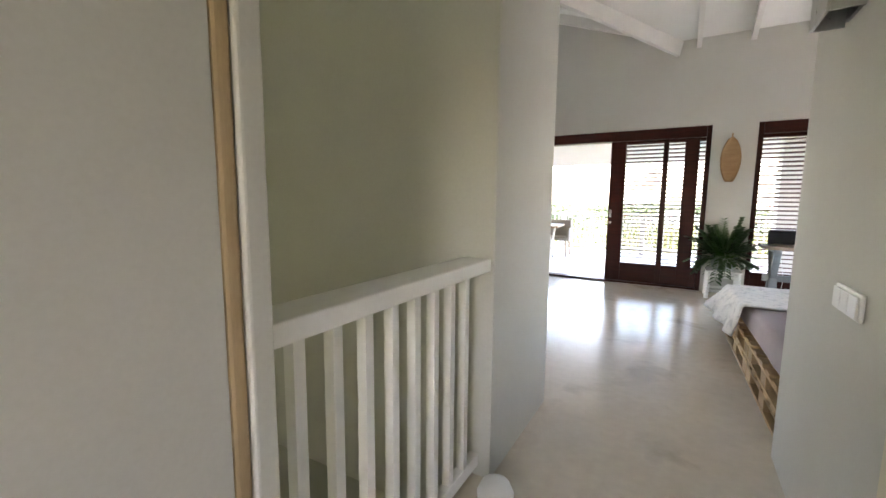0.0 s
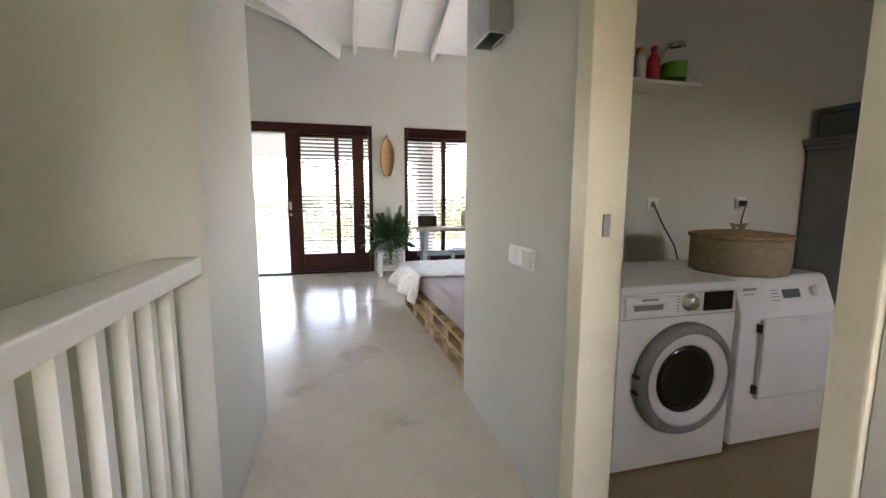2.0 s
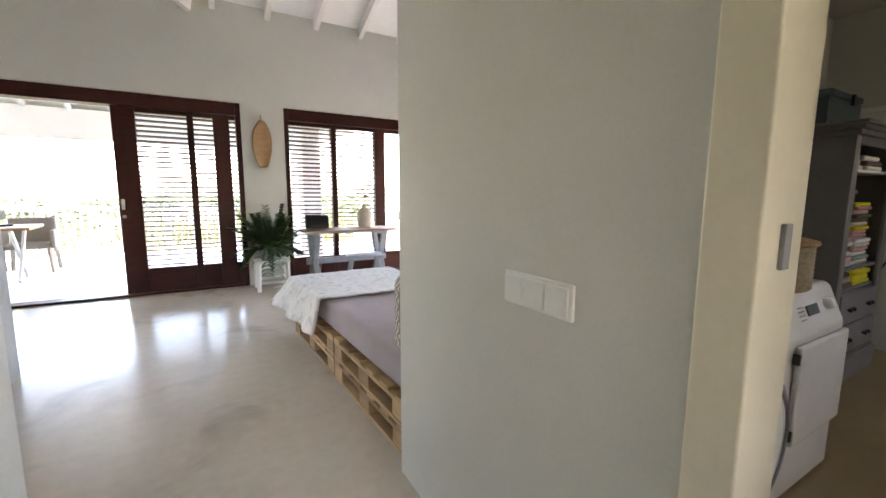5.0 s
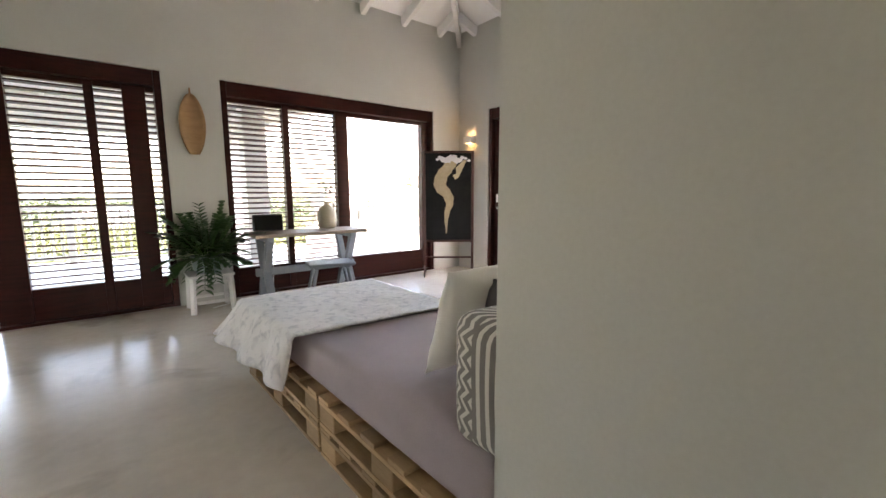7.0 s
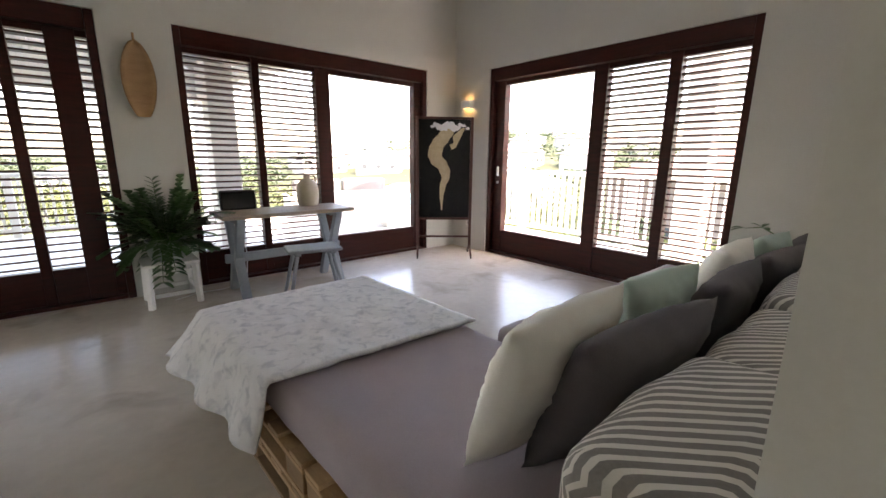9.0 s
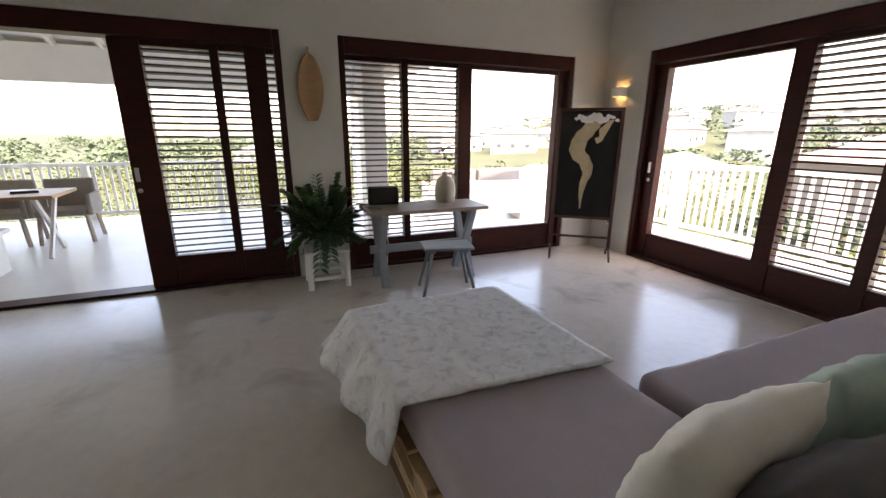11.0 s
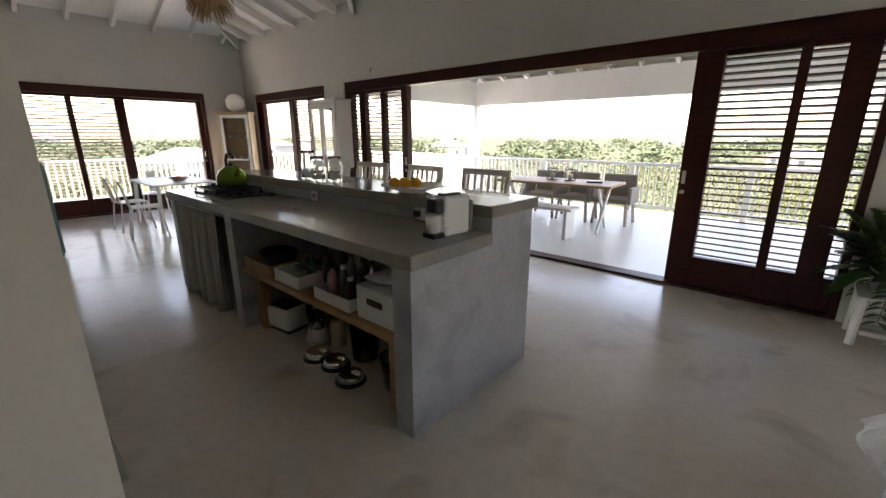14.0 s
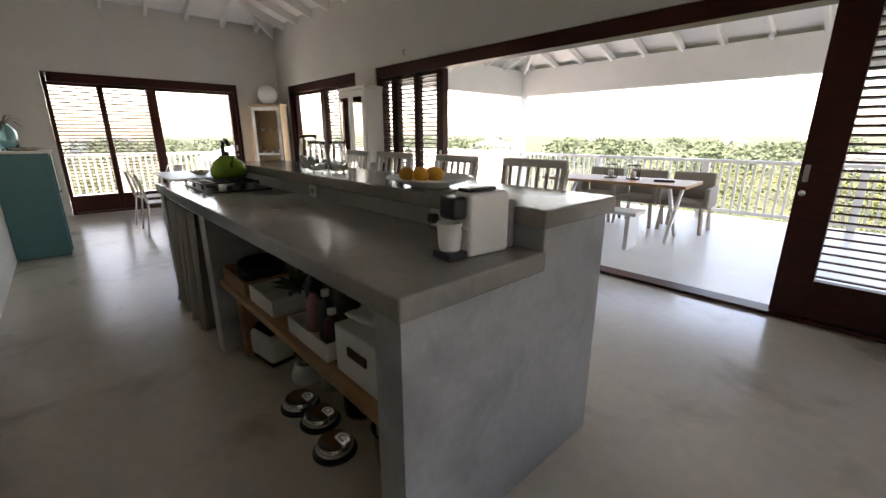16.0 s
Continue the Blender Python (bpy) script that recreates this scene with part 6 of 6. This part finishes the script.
for k in range(150):
    az, el = random.uniform(0, 6.28), random.uniform(-1.2, 1.3)
    d = turn_vec(az, el)
    tube(bm, [d * 0.17, d * 0.22 + Vector((0, 0, -0.02)), d * 0.25 + Vector((0, 0, -0.06))], [0.008, 0.007, 0.003], 4)
part("fringe", bm, WICKER, pn)
bm = B()
bmesh.ops.create_uvsphere(bm, u_segments=20, v_segments=12, radius=0.18)
part("shade", bm, WICKER, pn, "", True)
bm = B()
tube(bm, [(0, 0, 0.18), (0, 0, 1.4)], 0.005, 6)
part("cord", bm, BLACK, pn)
bm = B()
tube(bm, [(0, 0, 0.02), (0, -0.03, 0.01), (0, -0.035, -0.03), (0, -0.02, -0.05)], 0.006, 6)
single("wall_hook", bm, BLACK, "small black hook on the wall above the door", "hook", m=pose(-5.14, YN, 2.46))

# ---------------------------------------------------------------- terrace furniture
tt = thing("terrace_table", "long wooden terrace table on white crossed legs", "table", pose(-2.85, 9.2, 0, 0, 0, 4))
for k in range(4):
    bm = B()
    bx(bm, -0.95, 0.95, -0.42 + 0.2105 * k, -0.2115 + 0.2105 * k, 0.71, 0.75, 0.004)
    part("top_board", bm, TEAKT, tt)
for x in (-0.75, 0.75):
    for s in (-1, 1):
        bm = B()
        beam(bm, (x + 0.02 * s, -s * 0.3, 0.0), (x + 0.02 * s, s * 0.26, 0.7095), 0.035, 0.06, 0.004)
        part("leg", bm, WHITE, tt)
bn = thing("bench", "whitewashed wooden terrace bench", "bench", pose(-2.95, 8.42, 0, 0, 0, 3))
bm = B()
bx(bm, -0.75, 0.75, -0.17, 0.17, 0.41, 0.45, 0.005)
part("seat", bm, WHITE, bn)
for x in (-0.66, 0.66):
    bm = B()
    bx(bm, x - 0.025, x + 0.025, -0.16, 0.16, -0.012, 0.4095, 0.005)
    part("side", bm, WHITE, bn)


def terrace_chair(m):
    t = thing("terrace_armchair", "taupe woven terrace armchair at the table", "chair", m, "terrace armchairs")
    bm = B()
    round_box(bm, -0.27, 0.27, -0.25, 0.25, 0.36, 0.44, 0.02)
    part("seat", bm, TAUPE, t)
    bm = B()
    round_box(bm, -0.28, 0.28, 0.251, 0.31, 0.36, 0.82, 0.025)
    part("backrest", bm, TAUPE, t)
    for x in (-1, 1):
        bm = B()
        round_box(bm, x * 0.305 - 0.03, x * 0.305 + 0.03, -0.25, 0.25, 0.36, 0.64, 0.02)
        part("armrest", bm, TAUPE, t)
        for y in (-0.2, 0.24):
            bm = B()
            beam(bm, (x * 0.25, y, 0.3595), (x * 0.28, y * 1.1, -0.012), 0.04, 0.04, 0.004)
            part("leg", bm, OLDWOOD, t)
    return t


tc = terrace_chair(pose(-3.5, 9.95, 0, 0, 0, 5))
for p in ((-2.85, 9.98, 0, 0, 0, 0), (-2.2, 10.02, 0, 0, 0, 3)):
    copy_thing(tc, pose(*p))
for x in (-3.0, -2.68):
    ln_ = thing("lantern", "black wire lantern on the terrace table", "lantern", pose(x, 9.25, 0.7502), "lanterns")
    bm = B()
    lathe(bm, [(0, 0), (0.09, 0), (0.09, 0.015), (0, 0.015)], n=20)
    part("base", bm, BLACK, ln_)
    for k in range(14):
        a = 2 * math.pi * k / 14
        bm = B()
        tube(bm, [(0.086 * math.cos(a), 0.086 * math.sin(a), 0.0155), (0.086 * math.cos(a), 0.086 * math.sin(a), 0.185)], 0.003, 4)
        part("wire", bm, BLACK, ln_)
    bm = B()
    lathe(bm, [(0.075, 0.186), (0.092, 0.186), (0.092, 0.2), (0.075, 0.2), (0.075, 0.186)], n=20)
    part("rim", bm, BLACK, ln_)
    bm = B()
    lathe(bm, [(0, 0.0155), (0.035, 0.0155), (0.035, 0.11), (0, 0.11)], n=14)
    part("candle", bm, PIL_W, ln_)
bm = B()
round_box(bm, -0.12, 0.12, -0.03, 0.03, 0, 0.03, 0.008)
single("glasses_case", bm, BLACK, "black case on the terrace table", "case", m=pose(-2.25, 9.2, 0.7502, 0, 0, 20))
so = thing("outdoor_sofa", "white framed outdoor sofa with grey cushions", "sofa", pose(3.75, 9.6, 0, 0, 0, 168))
for name, dims, mt in (("base", (-0.8, 0.8, -0.38, 0.38, 0.2, 0.28), WHITE), ("back_panel", (-0.8, 0.8, 0.381, 0.43, 0.12, 0.68), WHITE), ("arm", (-0.85, -0.801, -0.38, 0.43, -0.012, 0.6), WHITE), ("arm", (0.801, 0.85, -0.38, 0.43, -0.012, 0.6), WHITE)):
    bm = B()
    bx(bm, *dims, 0.008)
    part(name, bm, mt, so)
for x in (-0.4, 0.4):
    bm = B()
    round_box(bm, x - 0.385, x + 0.385, -0.37, 0.2, 0.281, 0.42, 0.04, 3)
    part("seat_cushion", bm, TAUPE, so, "grey cushion")
    bm = B()
    round_box(bm, x - 0.385, x + 0.385, 0.21, 0.38, 0.43, 0.88, 0.05, 3)
    part("back_cushion", bm, GREYCAB, so, "grey cushion")
bm = B()
bx(bm, 5.6, 9.6, 12.1, 15.0, -0.25, -0.06)
bw_ = B()
bx(bw_, 5.3, 9.9, 11.86, 15.3, -6, -0.07)
single("pool_terrace", bw_, TERRACE, "pale screed surround of the pool", "terrace", kind="structure")
single("pool_water", bm, WATER, "turquoise pool water", "pool", kind="structure")

# ---------------------------------------------------------------- land, houses and trees beyond
GROUND = mat("dry_scrub_ground", (0.026, 0.033, 0.012), (0.05, 0.055, 0.022), 0.06, 0.95, bump=0.0, fine=0.7, spots=((0.035, 0.05, 0.015), 0.1, 0.45, 0.65))
BUSH = mat("scrub_leaves", (0.034, 0.05, 0.013), (0.078, 0.095, 0.024), 0.35, 0.8, bump=0.0, fine=2.5, per_object=0.35)
FARTREE = mat("tree_leaves", (0.03, 0.05, 0.026), (0.06, 0.082, 0.045), 0.3, 0.85, bump=0.0, fine=2.5, per_object=0.3)
BARK = mat("bark", (0.12, 0.09, 0.06), (0.18, 0.14, 0.1), 4, 0.9)
HOUSET = mat("house_tan", (0.17, 0.135, 0.11), (0.22, 0.175, 0.145), 0.6, 0.8, bump=0.0)
HOUSEW = mat("house_white", (0.28, 0.275, 0.26), (0.35, 0.345, 0.33), 0.6, 0.8, bump=0.0, per_object=0.15)
ROOFR = mat("house_roof", (0.3, 0.2, 0.17), (0.4, 0.28, 0.24), 0.8, 0.8, bump=0.0, per_object=0.4)
ROOFP = mat("house_pale_roof", (0.22, 0.215, 0.21), (0.28, 0.275, 0.27), 0.8, 0.7, bump=0.0, per_object=0.2)
PINKW = mat("house_red", (0.35, 0.09, 0.07), (0.42, 0.12, 0.09), 0.8, 0.8, bump=0.0)
WINDK = mat("house_window", (0.05, 0.06, 0.07), (0.08, 0.09, 0.1), 2, 0.2, bump=0.0)


def land_z(x, y):
    """The land: a valley below the house, with hills to the north-east."""
    d = math.hypot(x, y - 6)
    z = -4.6 - 2.3 * min(1, max(0, (d - 14) / 40))
    az = math.atan2(x, y)
    z += 26 * math.exp(-((az - 0.9) / 0.42) ** 2) * min(1, max(0, (d - 90) / 260))
    z += 3.5 * min(1, max(0, (d - 120) / 300)) * (0.6 + 0.4 * math.sin(az * 5))
    return z + 0.5 * noise.noise(Vector((x * 0.03, y * 0.03, 0)))


bm = B()
rings = [0.5, 6, 10, 14, 18, 24, 32, 42, 55, 75, 100, 140, 190, 260, 350, 500, 800, 1500, 3000]
NA = 96
gr = [[bm.verts.new((r * math.sin(2 * math.pi * k / NA), 6 + r * math.cos(2 * math.pi * k / NA), land_z(r * math.sin(2 * math.pi * k / NA), 6 + r * math.cos(2 * math.pi * k / NA)))) for k in range(NA)] for r in rings]
for a, b in zip(gr, gr[1:]):
    for k in range(NA):
        bm.faces.new((a[k], a[(k + 1) % NA], b[(k + 1) % NA], b[k])).smooth = True
bm.faces.new(gr[0])
single("ground", bm, GROUND, "dry green scrub land falling away from the house", "ground", kind="structure")

# the storey below, under the deck
bm = B()
bx(bm, -12.0, 6.2, 0.2, 11.6, -7.5, -0.31)
single("wall_lower_storey", bm, WALL, "off-white lower storey under the terrace", "wall", kind="structure")


def foliage(bm, c, rx, ry, rz, n, size):
    """Many small leaf clumps filling an uneven crown."""
    for _ in range(n):
        d = turn_vec(random.uniform(0, 6.283), random.uniform(-0.5, 1.5))
        k = random.uniform(0.55, 1.05) * (1 + 0.3 * noise.noise(d * 2 + Vector(c)))
        p = Vector(c) + Vector((d.x * rx, d.y * ry, d.z * rz)) * k
        a, b = turn_vec(random.uniform(0, 6.28), random.uniform(-0.6, 0.9)), turn_vec(random.uniform(0, 6.28), random.uniform(-0.6, 0.9))
        s = size * random.uniform(0.5, 1.4)
        v = [bm.verts.new(p + a * s), bm.verts.new(p + b * s * 0.6), bm.verts.new(p - a * s), bm.verts.new(p - b * s * 0.6)]
        bm.faces.new(v)


def scatter(name, label, material, places, n, size, category="shrubs"):
    bm = B()
    for x, y, r, h in places:
        foliage(bm, (x, y, land_z(x, y) + h * 0.35), r, r, h * 0.75, n, size)
    ob = part(name, bm, material, None, label)
    return tagged(ob, "", category, "", "stuff")


def polar(r, az):
    return r * math.sin(az), 6 + r * math.cos(az)


near = [(*polar(random.uniform(17, 34), random.uniform(-1.9, 1.5)), random.uniform(1.4, 2.8), random.uniform(1.3, 2.5)) for _ in range(170)]
scatter("scrub", "bright yellow-green scrub below the terrace", BUSH, near, 560, 0.1)
mid_ = [(*polar(random.uniform(36, 95), random.uniform(-1.9, 1.6)), random.uniform(2.5, 5), random.uniform(2.5, 4.5)) for _ in range(190)]
scatter("scrub", "yellow-green scrub in the valley", BUSH, mid_, 420, 0.19)
far_ = [(*polar(random.uniform(100, 330), random.uniform(-2.0, 1.7)), random.uniform(5, 11), random.uniform(3.5, 6)) for _ in range(300)]
scatter("woods", "dark green distant trees across the valley", FARTREE, far_, 300, 0.65, "trees")


def house(x, y, w, d, h, roof, rz, wall_m=None, label="white low house with a hipped roof across the valley"):
    t = thing("house", label, "house", pose(x, y, land_z(x, y) + 0.5, 0, 0, rz), "houses across the valley")
    bm = B()
    bx(bm, -w / 2, w / 2, -d / 2, d / 2, -3, h)
    part("wall", bm, wall_m or HOUSEW, t)
    bm = B()
    e = 0.6
    v = [bm.verts.new(p) for p in ((-w / 2 - e, -d / 2 - e, h), (w / 2 + e, -d / 2 - e, h), (w / 2 + e, d / 2 + e, h), (-w / 2 - e, d / 2 + e, h), (-w / 2 + d / 2, 0, h + d * 0.22), (w / 2 - d / 2, 0, h + d * 0.22))]
    for f in ((0, 1, 5, 4), (1, 2, 5), (2, 3, 4, 5), (3, 0, 4), (3, 2, 1, 0)):
        bm.faces.new([v[k] for k in f])
    part("roof", bm, roof, t)
    for k in range(3):
        for s in (-1, 1):
            bm = B()
            c = (k - 1) * w / 3.2
            bx(bm, c - 0.7, c + 0.7, s * (d / 2 + 0.02) - 0.05, s * (d / 2 + 0.02) + 0.05, 0.9, 2.2)
            part("window", bm, WINDK, t)


for k in range(110):
    r, az = random.uniform(120, 420), random.uniform(-1.95, 1.65)
    if k % 3:
        az = random.uniform(0.4, 1.45)
    x, y = polar(r, az)
    house(x, y, random.uniform(10, 17), random.uniform(7, 10), random.uniform(3, 6), random.choice([ROOFP, ROOFP, ROOFR, HOUSEW]), random.uniform(-40, 40))
house(23, 33, 9, 6, 2.8, ROOFP, -20, PINKW, "red walled outbuilding with a pale roof")
house(34, 12, 12, 9, 5.5, ROOFR, 75, HOUSET, "tan neighbouring house with a red-brown roof")
house(46, 38, 10, 8, 4.5, ROOFP, 60, None, "white neighbouring house beside the scrub")
house(-75, 26, 12, 9, 4.0, ROOFP, 80, None, "white neighbouring house west of the scrub")


def tree(x, y, h, r, label):
    t = thing("tree", label, "tree", pose(x, y, land_z(x, y)), "trees near the house")
    bm = B()
    tube(bm, [(0, 0, -0.3), (0.1, 0, h * 0.3), (0.05, 0.1, h * 0.6)], [0.2, 0.15, 0.09], 8)
    for k in range(6):
        a = k * 1.05
        tube(bm, [(0.05, 0.05, h * (0.35 + 0.04 * k)), (r * 0.5 * math.cos(a), r * 0.5 * math.sin(a), h * 0.7), (r * 0.85 * math.cos(a), r * 0.85 * math.sin(a), h * 0.85)], [0.07, 0.045, 0.02], 6)
    part("trunk", bm, BARK, t)
    bm = B()
    for k in range(8):
        a = k * 0.8
        foliage(bm, (r * 0.55 * math.cos(a), r * 0.55 * math.sin(a), h * (0.72 + 0.1 * math.sin(k * 2.3))), r * 0.5, r * 0.5, h * 0.2, 130, 0.2)
    part("crown", bm, BUSH if r > 2.2 else FARTREE, t)


for x, y, h, r in ((15, 19, 3.8, 2.4), (11, 27, 4.2, 2.6), (19, 12, 3.4, 2.2), (-17, 9, 3.6, 2.3), (-20, 3, 4.0, 2.5), (-16, 17, 3.4, 2.0)):
    tree(x, y, h, r, "broad leafy tree below the terrace")
